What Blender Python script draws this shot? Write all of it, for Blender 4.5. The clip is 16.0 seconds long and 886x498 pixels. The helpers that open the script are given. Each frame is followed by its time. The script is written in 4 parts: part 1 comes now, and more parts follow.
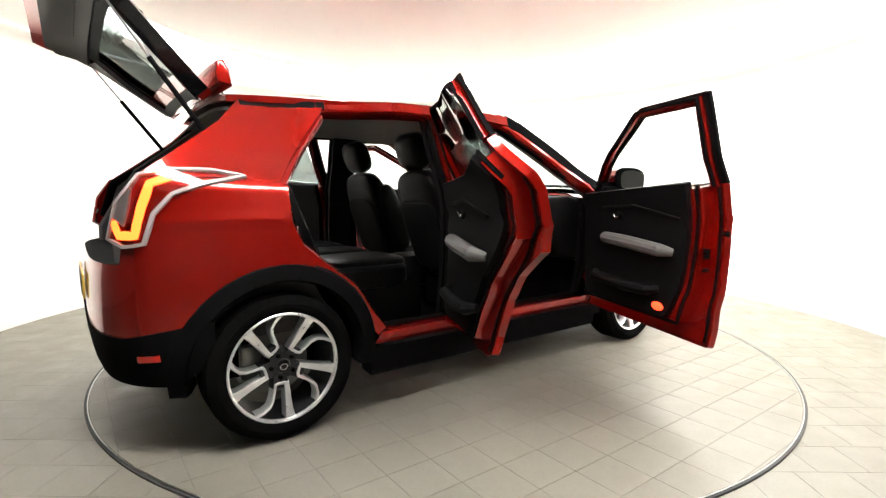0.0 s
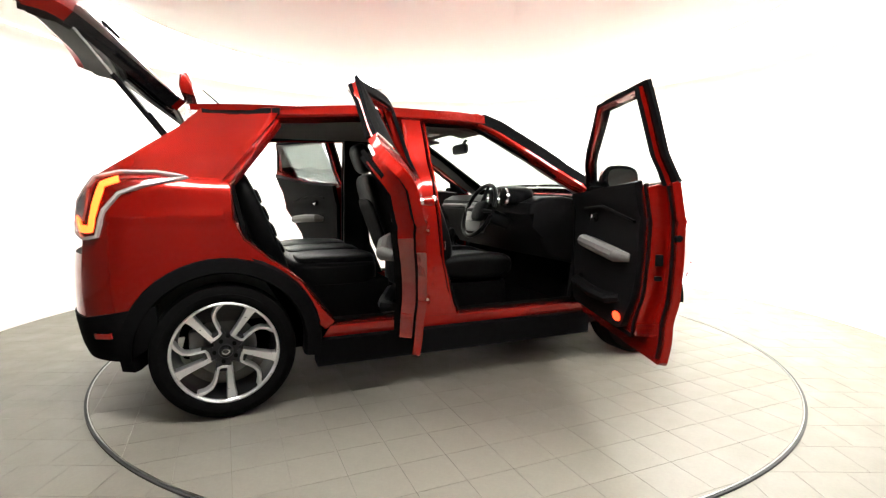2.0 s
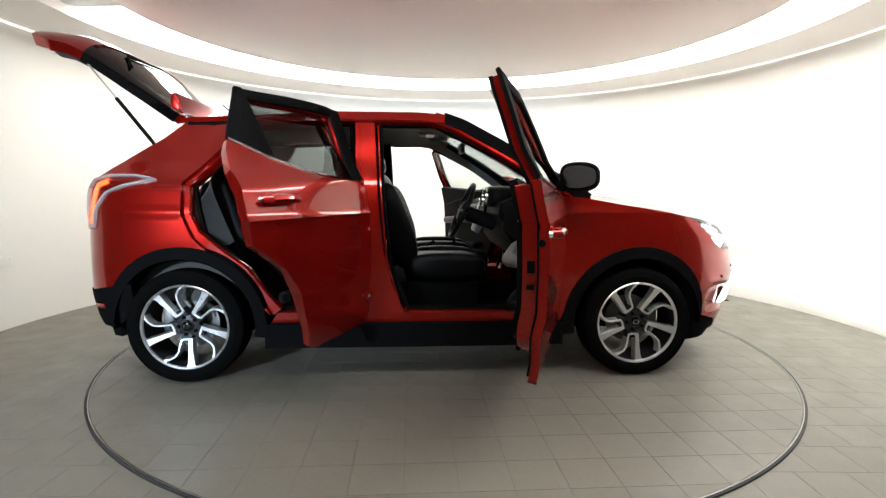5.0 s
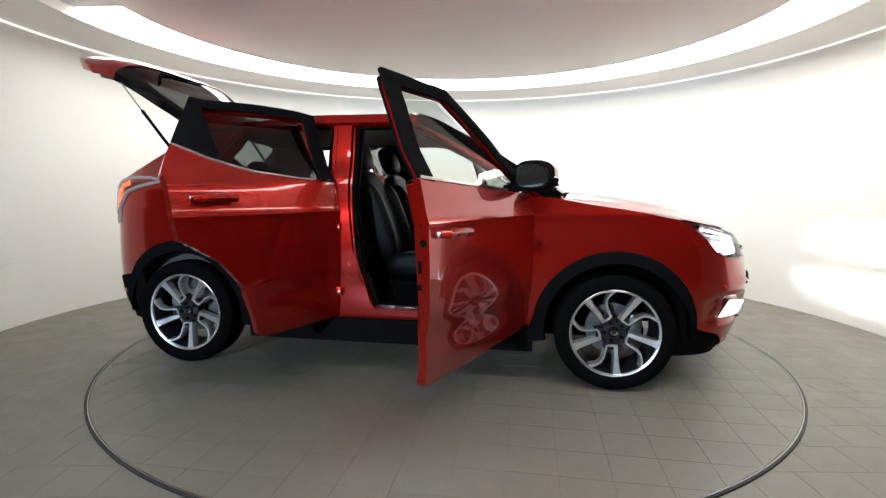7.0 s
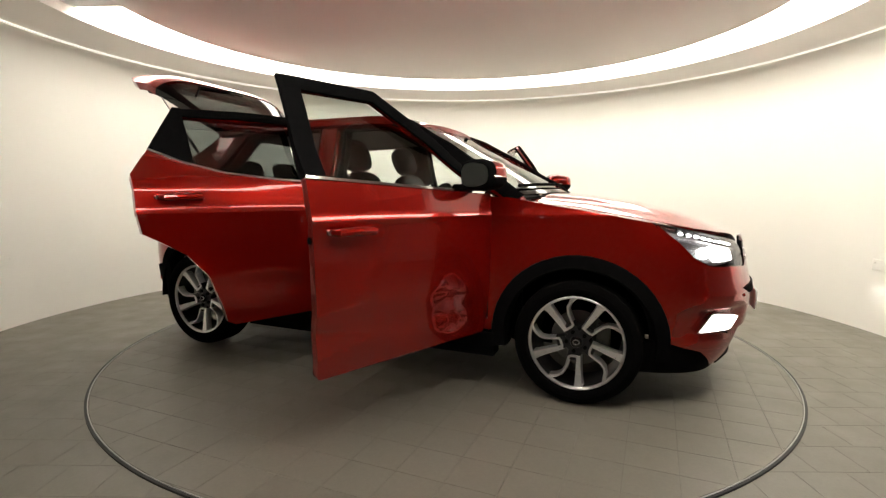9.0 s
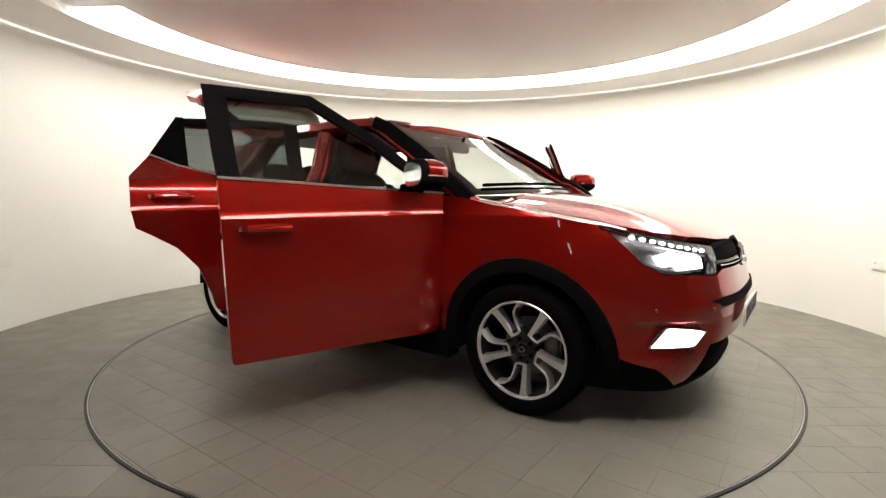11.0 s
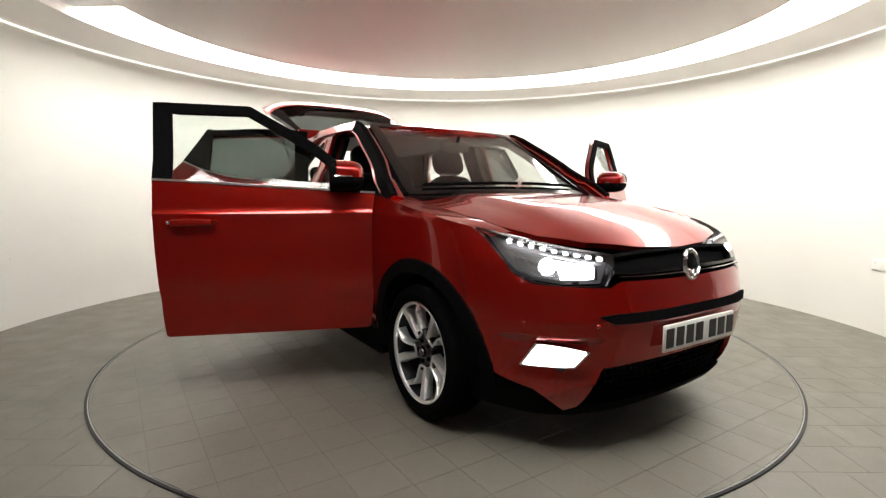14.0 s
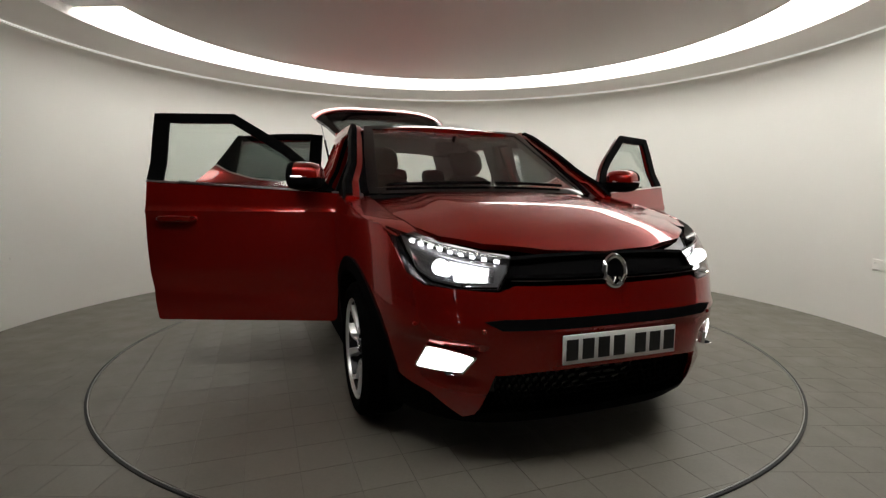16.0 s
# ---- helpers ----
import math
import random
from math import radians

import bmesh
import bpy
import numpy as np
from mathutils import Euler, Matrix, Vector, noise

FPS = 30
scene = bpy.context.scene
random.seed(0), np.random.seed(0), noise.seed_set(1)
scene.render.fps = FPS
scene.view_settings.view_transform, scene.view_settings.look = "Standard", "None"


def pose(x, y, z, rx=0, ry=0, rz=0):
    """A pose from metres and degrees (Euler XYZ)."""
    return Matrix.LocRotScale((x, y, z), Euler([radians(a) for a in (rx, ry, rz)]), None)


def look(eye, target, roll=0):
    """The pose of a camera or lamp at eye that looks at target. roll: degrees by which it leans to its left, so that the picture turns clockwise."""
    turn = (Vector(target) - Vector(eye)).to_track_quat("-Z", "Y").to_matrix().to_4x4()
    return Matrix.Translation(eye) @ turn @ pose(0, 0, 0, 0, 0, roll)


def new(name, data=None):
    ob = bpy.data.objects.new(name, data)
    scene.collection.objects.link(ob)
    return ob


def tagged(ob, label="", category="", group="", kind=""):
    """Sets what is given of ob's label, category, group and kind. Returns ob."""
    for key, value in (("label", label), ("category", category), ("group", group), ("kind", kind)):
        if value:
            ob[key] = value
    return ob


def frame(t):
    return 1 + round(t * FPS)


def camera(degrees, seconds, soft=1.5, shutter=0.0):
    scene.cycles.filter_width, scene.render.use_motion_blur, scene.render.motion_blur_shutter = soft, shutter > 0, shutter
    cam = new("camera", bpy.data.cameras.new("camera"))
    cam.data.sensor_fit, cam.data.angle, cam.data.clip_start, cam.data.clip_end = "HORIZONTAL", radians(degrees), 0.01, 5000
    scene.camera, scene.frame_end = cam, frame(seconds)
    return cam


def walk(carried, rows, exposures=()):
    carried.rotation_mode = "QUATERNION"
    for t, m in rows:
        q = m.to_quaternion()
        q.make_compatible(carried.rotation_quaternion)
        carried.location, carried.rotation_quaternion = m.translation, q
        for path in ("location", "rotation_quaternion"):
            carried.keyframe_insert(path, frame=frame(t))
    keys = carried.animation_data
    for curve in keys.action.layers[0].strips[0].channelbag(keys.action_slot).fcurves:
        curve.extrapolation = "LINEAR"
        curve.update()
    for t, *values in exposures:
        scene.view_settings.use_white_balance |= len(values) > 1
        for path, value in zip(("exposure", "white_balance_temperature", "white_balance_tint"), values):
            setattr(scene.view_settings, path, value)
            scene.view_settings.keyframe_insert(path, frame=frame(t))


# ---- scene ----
cam = camera(82.63, 16.0, soft=1.3)
EYE = look((0, -3.72, 1.09), (-0.0210, 0.2543, 0.6414), 0.35)
EXPOSURES = [(0, 2.02, 6500, 10), (1.5, 2.07, 6500, 10), (2.5, 1.98, 6500, 10), (3.5, 1.52, 6500, 10), (4.2, 1.2, 6500, 10), (6.3, 0.45, 6300, 10),
             (7.5, 0.42, 6400, 10), (8.2, 0.42, 6900, 10), (9.2, 0.45, 7200, 10), (11.3, 0.75, 6800, 10), (13.5, 0.82, 6600, 10), (14.2, 0.7, 6600, 10),
             (15, 0.37, 6600, 10), (16, -0.35, 6550, 10)]
walk(cam, [(0, EYE), (16, EYE)], EXPOSURES)

# ---- light ----
world = bpy.data.worlds.new("world")
scene.world = world
world.use_nodes = True
world.node_tree.nodes["Background"].inputs[0].default_value = (0.02, 0.02, 0.02, 1)
world.node_tree.nodes["Background"].inputs[1].default_value = 0.5
RING_GLOW = 9.0
# daylight lamp outside the hall's doorway, let in while an added, unseen door is open
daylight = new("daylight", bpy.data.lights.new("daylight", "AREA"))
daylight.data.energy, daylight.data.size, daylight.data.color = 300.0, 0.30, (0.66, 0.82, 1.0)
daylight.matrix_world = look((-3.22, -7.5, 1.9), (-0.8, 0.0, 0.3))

# ---- materials ----


def material(name, colour, rough=0.5, metal=0.0, vary=0.0, scale=8.0, bump=0.0, bump_scale=60.0, coat=0.0, spec=0.5,
             rough_vary=0.0, random_tint=0.0, grain=0.0):
    m = bpy.data.materials.new(name)
    m.use_nodes = True
    nt = m.node_tree
    b = nt.nodes["Principled BSDF"]
    b.inputs["Base Color"].default_value = (*colour, 1)
    b.inputs["Roughness"].default_value = rough
    b.inputs["Metallic"].default_value = metal
    b.inputs["Coat Weight"].default_value = coat
    b.inputs["Coat Roughness"].default_value = 0.008
    b.inputs["Specular IOR Level"].default_value = spec
    co = nt.nodes.new("ShaderNodeTexCoord")
    if vary or random_tint or grain:
        n = nt.nodes.new("ShaderNodeTexNoise")
        n.inputs["Scale"].default_value = scale
        n.inputs["Detail"].default_value = 6
        nt.links.new(co.outputs["Object"], n.inputs["Vector"])
        val = n.outputs["Fac"]
        ma = nt.nodes.new("ShaderNodeMapRange")
        ma.inputs["From Min"].default_value, ma.inputs["From Max"].default_value = 0.25, 0.75
        ma.inputs["To Min"].default_value, ma.inputs["To Max"].default_value = 1 - vary, 1 + vary
        nt.links.new(val, ma.inputs["Value"])
        fac = ma.outputs["Result"]
        if grain:
            g = nt.nodes.new("ShaderNodeTexNoise")
            g.inputs["Scale"].default_value = scale * 25
            g.inputs["Detail"].default_value = 3
            nt.links.new(co.outputs["Object"], g.inputs["Vector"])
            mg = nt.nodes.new("ShaderNodeMapRange")
            mg.inputs["From Min"].default_value, mg.inputs["From Max"].default_value = 0.3, 0.7
            mg.inputs["To Min"].default_value, mg.inputs["To Max"].default_value = 1 - grain, 1 + grain
            nt.links.new(g.outputs["Fac"], mg.inputs["Value"])
            mm = nt.nodes.new("ShaderNodeMath")
            mm.operation = "MULTIPLY"
            nt.links.new(fac, mm.inputs[0])
            nt.links.new(mg.outputs["Result"], mm.inputs[1])
            fac = mm.outputs[0]
        if random_tint:
            oi = nt.nodes.new("ShaderNodeObjectInfo")
            mr = nt.nodes.new("ShaderNodeMapRange")
            mr.inputs["To Min"].default_value, mr.inputs["To Max"].default_value = 1 - random_tint, 1 + random_tint
            nt.links.new(oi.outputs["Random"], mr.inputs["Value"])
            mm = nt.nodes.new("ShaderNodeMath")
            mm.operation = "MULTIPLY"
            nt.links.new(fac, mm.inputs[0])
            nt.links.new(mr.outputs["Result"], mm.inputs[1])
            fac = mm.outputs[0]
        mx = nt.nodes.new("ShaderNodeVectorMath")
        mx.operation = "SCALE"
        mx.inputs[0].default_value = colour
        nt.links.new(fac, mx.inputs["Scale"])
        nt.links.new(mx.outputs[0], b.inputs["Base Color"])
    if rough_vary:
        n = nt.nodes.new("ShaderNodeTexNoise")
        n.inputs["Scale"].default_value = scale * 1.7
        n.inputs["Detail"].default_value = 5
        nt.links.new(co.outputs["Object"], n.inputs["Vector"])
        ma = nt.nodes.new("ShaderNodeMapRange")
        ma.inputs["From Min"].default_value, ma.inputs["From Max"].default_value = 0.3, 0.7
        ma.inputs["To Min"].default_value, ma.inputs["To Max"].default_value = rough - rough_vary, rough + rough_vary
        nt.links.new(n.outputs["Fac"], ma.inputs["Value"])
        nt.links.new(ma.outputs["Result"], b.inputs["Roughness"])
    if bump:
        n = nt.nodes.new("ShaderNodeTexNoise")
        n.inputs["Scale"].default_value = bump_scale
        n.inputs["Detail"].default_value = 4
        nt.links.new(co.outputs["Object"], n.inputs["Vector"])
        bp = nt.nodes.new("ShaderNodeBump")
        bp.inputs["Strength"].default_value = bump
        bp.inputs["Distance"].default_value = 0.004
        nt.links.new(n.outputs["Fac"], bp.inputs["Height"])
        nt.links.new(bp.outputs["Normal"], b.inputs["Normal"])
    return m


def glow(name, colour, strength):
    m = bpy.data.materials.new(name)
    m.use_nodes = True
    b = m.node_tree.nodes["Principled BSDF"]
    b.inputs["Base Color"].default_value = (*colour, 1)
    b.inputs["Emission Color"].default_value = (*colour, 1)
    b.inputs["Emission Strength"].default_value = strength
    return m


def glass(name, colour, rough=0.0):
    """Thin pane: a clear tinted body with a real glossy surface."""
    m = bpy.data.materials.new(name)
    m.use_nodes = True
    nt = m.node_tree
    nt.nodes.remove(nt.nodes["Principled BSDF"])
    tr = nt.nodes.new("ShaderNodeBsdfTransparent")
    tr.inputs[0].default_value = (*colour, 1)
    gl = nt.nodes.new("ShaderNodeBsdfGlossy")
    gl.inputs["Roughness"].default_value = rough
    lw = nt.nodes.new("ShaderNodeLayerWeight")
    lw.inputs["Blend"].default_value = 0.5
    pw = nt.nodes.new("ShaderNodeMath")
    pw.operation = "POWER"
    pw.inputs[1].default_value = 5.0
    nt.links.new(lw.outputs["Facing"], pw.inputs[0])
    fr = nt.nodes.new("ShaderNodeMath")
    fr.operation = "MULTIPLY_ADD"
    fr.inputs[1].default_value, fr.inputs[2].default_value = 0.9, 0.045
    nt.links.new(pw.outputs[0], fr.inputs[0])
    mx = nt.nodes.new("ShaderNodeMixShader")
    nt.links.new(fr.outputs[0], mx.inputs[0])
    nt.links.new(tr.outputs[0], mx.inputs[1])
    nt.links.new(gl.outputs[0], mx.inputs[2])
    nt.links.new(mx.outputs[0], nt.nodes["Material Output"].inputs[0])
    return m


UNLIT = material("unlit_diffuser", (0.7, 0.7, 0.68), 0.5)
WALL = material("wall_paint", (0.81, 0.805, 0.76), 0.75, vary=0.015, scale=1.5, bump=0.05, bump_scale=180)
CEIL = material("ceiling_paint", (0.89, 0.865, 0.83), 0.8, vary=0.02, scale=1.2, bump=0.04, bump_scale=150)
DARK = material("hall_paint", (0.16, 0.157, 0.15), 0.8, vary=0.05, scale=1.0)
TILE = material("floor_tile", (0.145, 0.135, 0.110), 0.46, vary=0.06, scale=3.0, grain=0.05, rough_vary=0.08, random_tint=0.02, bump=0.05, bump_scale=90)
GROUT = material("grout", (0.122, 0.112, 0.092), 0.9, vary=0.15, scale=12)
STEEL = material("brushed_steel", (0.38, 0.38, 0.37), 0.3, 1.0, vary=0.05, scale=20)
GAP = material("rubber_gap", (0.015, 0.015, 0.015), 0.7)
DISC = material("brake_steel", (0.18, 0.175, 0.17), 0.45, 1.0, vary=0.1, scale=30)
LIGHT = glow("light_diffuser", (1.0, 0.985, 0.945), RING_GLOW)
PAINT = material("red_car_paint", (0.30, 0.0072, 0.0038), 0.26, 0.62, vary=0.05, scale=250, coat=1.0, spec=0.1)
BLACK = material("black_plastic", (0.0055, 0.0055, 0.0058), 0.6, spec=0.004, vary=0.1, scale=30, bump=0.12, bump_scale=500)
GLOSS = material("gloss_black", (0.004, 0.004, 0.0045), 0.10, spec=0.35)
SEAL = material("rubber_seal", (0.004, 0.004, 0.004), 0.65, spec=0.008)
TYRE = material("tyre_rubber", (0.004, 0.004, 0.004), 0.75, spec=0.004, vary=0.15, scale=40, bump=0.15, bump_scale=220)
ALLOY = material("machined_alloy", (0.88, 0.88, 0.89), 0.32, 0.95, vary=0.03, scale=60, rough_vary=0.05)
RIMDARK = material("dark_alloy", (0.018, 0.018, 0.02), 0.35, 0.4)
CHROME = material("chrome", (0.85, 0.85, 0.86), 0.06, 1.0)
LEATHER = material("black_leather", (0.0022, 0.0022, 0.0024), 0.36, spec=0.07, vary=0.15, scale=25, bump=0.35, bump_scale=260)
TRIM = material("interior_plastic", (0.005, 0.005, 0.0054), 0.5, spec=0.03, vary=0.1, scale=30, bump=0.2, bump_scale=400)
LINING = material("tailgate_plastic", (0.05, 0.049, 0.048), 0.55, spec=0.2, vary=0.06, scale=30, bump=0.15, bump_scale=400)
GREYTRIM = material("grey_trim", (0.095, 0.092, 0.088), 0.5, spec=0.3, vary=0.06, scale=30)
HEADLINER = material("headliner", (0.07, 0.067, 0.064), 0.9, vary=0.05, scale=20, bump=0.2, bump_scale=500)
CARPET = material("carpet", (0.003, 0.003, 0.003), 0.95, spec=0.0, vary=0.2, scale=60, bump=0.5, bump_scale=500)
CLEAR = glass("clear_glass", (0.86, 0.90, 0.88))
TINT = glass("privacy_glass", (0.36, 0.39, 0.385))
LENS = glass("lamp_lens", (0.96, 0.96, 0.96))
PALE = material("clear_lamp_edge", (0.36, 0.32, 0.315), 0.15, vary=0.05, scale=40, coat=1.0)
REDLENS = material("red_lens", (0.26, 0.006, 0.005), 0.1, coat=1.0)
LAMPRED = glow("lit_red_lamp", (1.0, 0.035, 0.010), 1.5)
TAILGLOW = glow("lit_tail_lamp", (1.0, 0.10, 0.014), 1.9)
SILVER = material("lamp_housing", (0.46, 0.46, 0.48), 0.3, 0.45, vary=0.08, scale=40)
LAMPWHITE = glow("lit_headlamp", (0.95, 0.97, 1.0), 9.0)
LAMPSOFT = glow("lit_lamp_bowl", (0.97, 0.98, 1.0), 4.5)
BEAM = glow("beam_source", (1.0, 0.98, 0.94), 320000.0)
LAMPBOWL = material("lamp_reflector", (0.72, 0.72, 0.74), 0.22, 0.95)
FROST = glow("daylit_frosted_glass", (0.85, 0.93, 1.0), 6.0)
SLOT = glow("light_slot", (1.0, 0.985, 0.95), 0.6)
PLATE = material("plate_white", (0.75, 0.75, 0.73), 0.35, vary=0.02, scale=10)
PLATEY = material("plate_yellow", (0.75, 0.50, 0.05), 0.35, vary=0.02, scale=10)
INK = material("plate_ink", (0.01, 0.01, 0.01), 0.5)

# ---- building helpers ----


def finish(bm, smooth=True, angle=35):
    bmesh.ops.remove_doubles(bm, verts=bm.verts, dist=1e-5)
    bmesh.ops.recalc_face_normals(bm, faces=bm.faces)
    if smooth:
        lim = radians(angle)
        for e in bm.edges:
            e.smooth = len(e.link_faces) == 2 and e.calc_face_angle(0) < lim
        for f in bm.faces:
            f.smooth = True
    return bm


def mesh_of(name, bm, mat):
    me = bpy.data.meshes.new(name)
    bm.to_mesh(me)
    bm.free()
    for m in (mat if isinstance(mat, (list, tuple)) else [mat]):
        me.materials.append(m)
    return me


def part(name, bm, mat, parent=None, label="", smooth=True, angle=35):
    ob = new(name, mesh_of(name, finish(bm, smooth, angle), mat))
    if parent:
        ob.parent = parent
    return tagged(ob, label)


def box(bm, c, s, m=None, bevel=0.0, seg=2):
    r = bmesh.ops.create_cube(bm, size=1.0, matrix=(m or Matrix()) @ Matrix.Translation(c) @ Matrix.Diagonal((*s, 1)))
    if bevel:
        es = list({e for v in r["verts"] for e in v.link_edges})
        bmesh.ops.bevel(bm, geom=es, offset=bevel, segments=seg, profile=0.5, affect="EDGES", clamp_overlap=True)
    return bm


def ring_profile(bm, prof, n=64, m=None, a0=0.0, a1=2 * math.pi, axis="z"):
    """Turns a profile of (radius, height) about an axis."""
    full = abs(a1 - a0 - 2 * math.pi) < 1e-6
    rows = []
    for i in range(n if full else n + 1):
        a = a0 + (a1 - a0) * i / n
        row = []
        for r, h in prof:
            p = (r * math.cos(a), r * math.sin(a), h) if axis == "z" else (r * math.cos(a), h, r * math.sin(a))
            v = Vector(p)
            row.append(bm.verts.new(m @ v if m else v))
        rows.append(row)
    k = len(prof)
    for i in range(len(rows) if full else len(rows) - 1):
        a, b = rows[i], rows[(i + 1) % len(rows)]
        for j in range(k - 1):
            bm.faces.new((a[j], b[j], b[j + 1], a[j + 1]))
    return bm


def sheet(poly, surf, thick, step=0.05, bm=None, step_t=None):
    """A panel: a polygon in two parameters, cut into a grid, laid on a surface and given thickness along its normal."""
    g = bmesh.new()
    g.faces.new([g.verts.new((a, b, 0)) for a, b in poly])
    lo = [min(p[k] for p in poly) for k in (0, 1)]
    hi = [max(p[k] for p in poly) for k in (0, 1)]
    for k, st in ((0, step), (1, step_t or step)):
        no = (1, 0, 0) if k == 0 else (0, 1, 0)
        i = math.floor(lo[k] / st) + 1
        while i * st < hi[k] - 1e-4:
            co = (i * st, 0, 0) if k == 0 else (0, i * st, 0)
            bmesh.ops.bisect_plane(g, geom=g.verts[:] + g.edges[:] + g.faces[:], plane_co=co, plane_no=no, dist=1e-5)
            i += 1
    out = bm or bmesh.new()
    top, bot = {}, {}
    e = 1e-3
    for v in g.verts:
        a, b = v.co.x, v.co.y
        p = Vector(surf(a, b))
        du = Vector(surf(a + e, b)) - Vector(surf(a - e, b))
        dv = Vector(surf(a, b + e)) - Vector(surf(a, b - e))
        n = du.cross(dv)
        n = n.normalized() if n.length > 1e-12 else Vector((0, 0, 1))
        top[v] = out.verts.new(p)
        bot[v] = out.verts.new(p - n * thick)
    for f in g.faces:
        vs = f.verts[:]
        out.faces.new([top[v] for v in vs])
        out.faces.new([bot[v] for v in reversed(vs)])
    for ed in g.edges:
        if len(ed.link_faces) == 1:
            a, b = ed.verts
            out.faces.new((top[a], top[b], bot[b], bot[a]))
    g.free()
    return out


def rail(pts, surf, width, thick, bm=None, closed=False, sub=6, lift=0.0):
    """A bar of oblong section swept along a path on a surface of two parameters."""
    bm = bm or bmesh.new()
    path = []
    n = len(pts)
    for i in range(n if closed else n - 1):
        a, b = pts[i], pts[(i + 1) % n]
        for j in range(sub):
            k = j / sub
            path.append((a[0] + (b[0] - a[0]) * k, a[1] + (b[1] - a[1]) * k))
    if not closed:
        path.append(pts[-1])
    rows = []
    m = len(path)
    e = 1e-3
    for i, (a, b) in enumerate(path):
        p = Vector(surf(a, b))
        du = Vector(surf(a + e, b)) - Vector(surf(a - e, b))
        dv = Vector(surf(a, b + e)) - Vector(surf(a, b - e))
        nn = du.cross(dv).normalized()
        i0, i1 = ((i - 1) % m, (i + 1) % m) if closed else (max(i - 1, 0), min(i + 1, m - 1))
        tan = (Vector(surf(*path[i1])) - Vector(surf(*path[i0]))).normalized()
        side = nn.cross(tan).normalized()
        w, h = width / 2, thick
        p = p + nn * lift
        c = 0.25
        sec = [(-w, -h), (-w, -h * c), (-w * (1 - c), 0), (w * (1 - c), 0), (w, -h * c), (w, -h)]
        rows.append([bm.verts.new(p + side * x + nn * y) for x, y in sec])
    k = 6
    for i in range(m if closed else m - 1):
        a, b = rows[i], rows[(i + 1) % m]
        for j in range(k):
            bm.faces.new((a[j], a[(j + 1) % k], b[(j + 1) % k], b[j]))
    if not closed:
        bm.faces.new(rows[0])
        bm.faces.new(list(reversed(rows[-1])))
    return bm


def tube(pts, r, bm=None, n=8, closed=False):
    """A round bar along points in space."""
    bm = bm or bmesh.new()
    pts = [Vector(p) for p in pts]
    rows = []
    m = len(pts)
    for i, p in enumerate(pts):
        i0, i1 = ((i - 1) % m, (i + 1) % m) if closed else (max(i - 1, 0), min(i + 1, m - 1))
        t = (pts[i1] - pts[i0]).normalized()
        up = Vector((0, 0, 1)) if abs(t.z) < 0.9 else Vector((1, 0, 0))
        a = t.cross(up).normalized()
        b = t.cross(a)
        rr = r[i] if isinstance(r, (list, tuple)) else r
        rows.append([bm.verts.new(p + a * rr * math.cos(2 * math.pi * j / n) + b * rr * math.sin(2 * math.pi * j / n)) for j in range(n)])
    for i in range(m if closed else m - 1):
        a, b = rows[i], rows[(i + 1) % m]
        for j in range(n):
            bm.faces.new((a[j], b[j], b[(j + 1) % n], a[(j + 1) % n]))
    if not closed:
        bm.faces.new(rows[0])
        bm.faces.new(list(reversed(rows[-1])))
    return bm


def rounded(poly, r, n=4):
    """Rounds the corners of a polygon; r is one radius or one for each corner."""
    out = []
    k = len(poly)
    for i, p in enumerate(poly):
        rr = r[i] if isinstance(r, (list, tuple)) else r
        p, a, b = Vector(p), Vector(poly[i - 1]), Vector(poly[(i + 1) % k])
        if rr <= 0:
            out.append(tuple(p))
            continue
        da, db = a - p, b - p
        d = min(rr, da.length * 0.48, db.length * 0.48)
        s, e = p + da.normalized() * d, p + db.normalized() * d
        for j in range(n + 1):
            t = j / n
            q = s * (1 - t) ** 2 + p * 2 * t * (1 - t) + e * t * t
            out.append(tuple(q))
    return out


def lerp(x, xs, ys):
    return float(np.interp(x, xs, ys))


def curve(xs, ys, soft):
    """A smoothed line through knots, as a function."""
    d = np.linspace(xs[0] - 0.5, xs[-1] + 0.5, 900)
    v = np.interp(d, xs, ys)
    k = np.exp(-0.5 * (np.arange(-60, 61) * (d[1] - d[0]) / soft) ** 2)
    v = np.convolve(np.pad(v, 60, mode="edge"), k / k.sum(), mode="valid")
    return lambda x: float(np.interp(x, d, v))


def smooth(a, b, x):
    t = min(max((x - a) / (b - a), 0), 1)
    return t * t * (3 - 2 * t)


# ---- the round room ----
CX, CY, WALL_R, TOP = -0.02, 0.23, 3.43, 2.40
DOORWAY = radians(66)
DOOR_X = (-3.10, -1.95, 2.10)


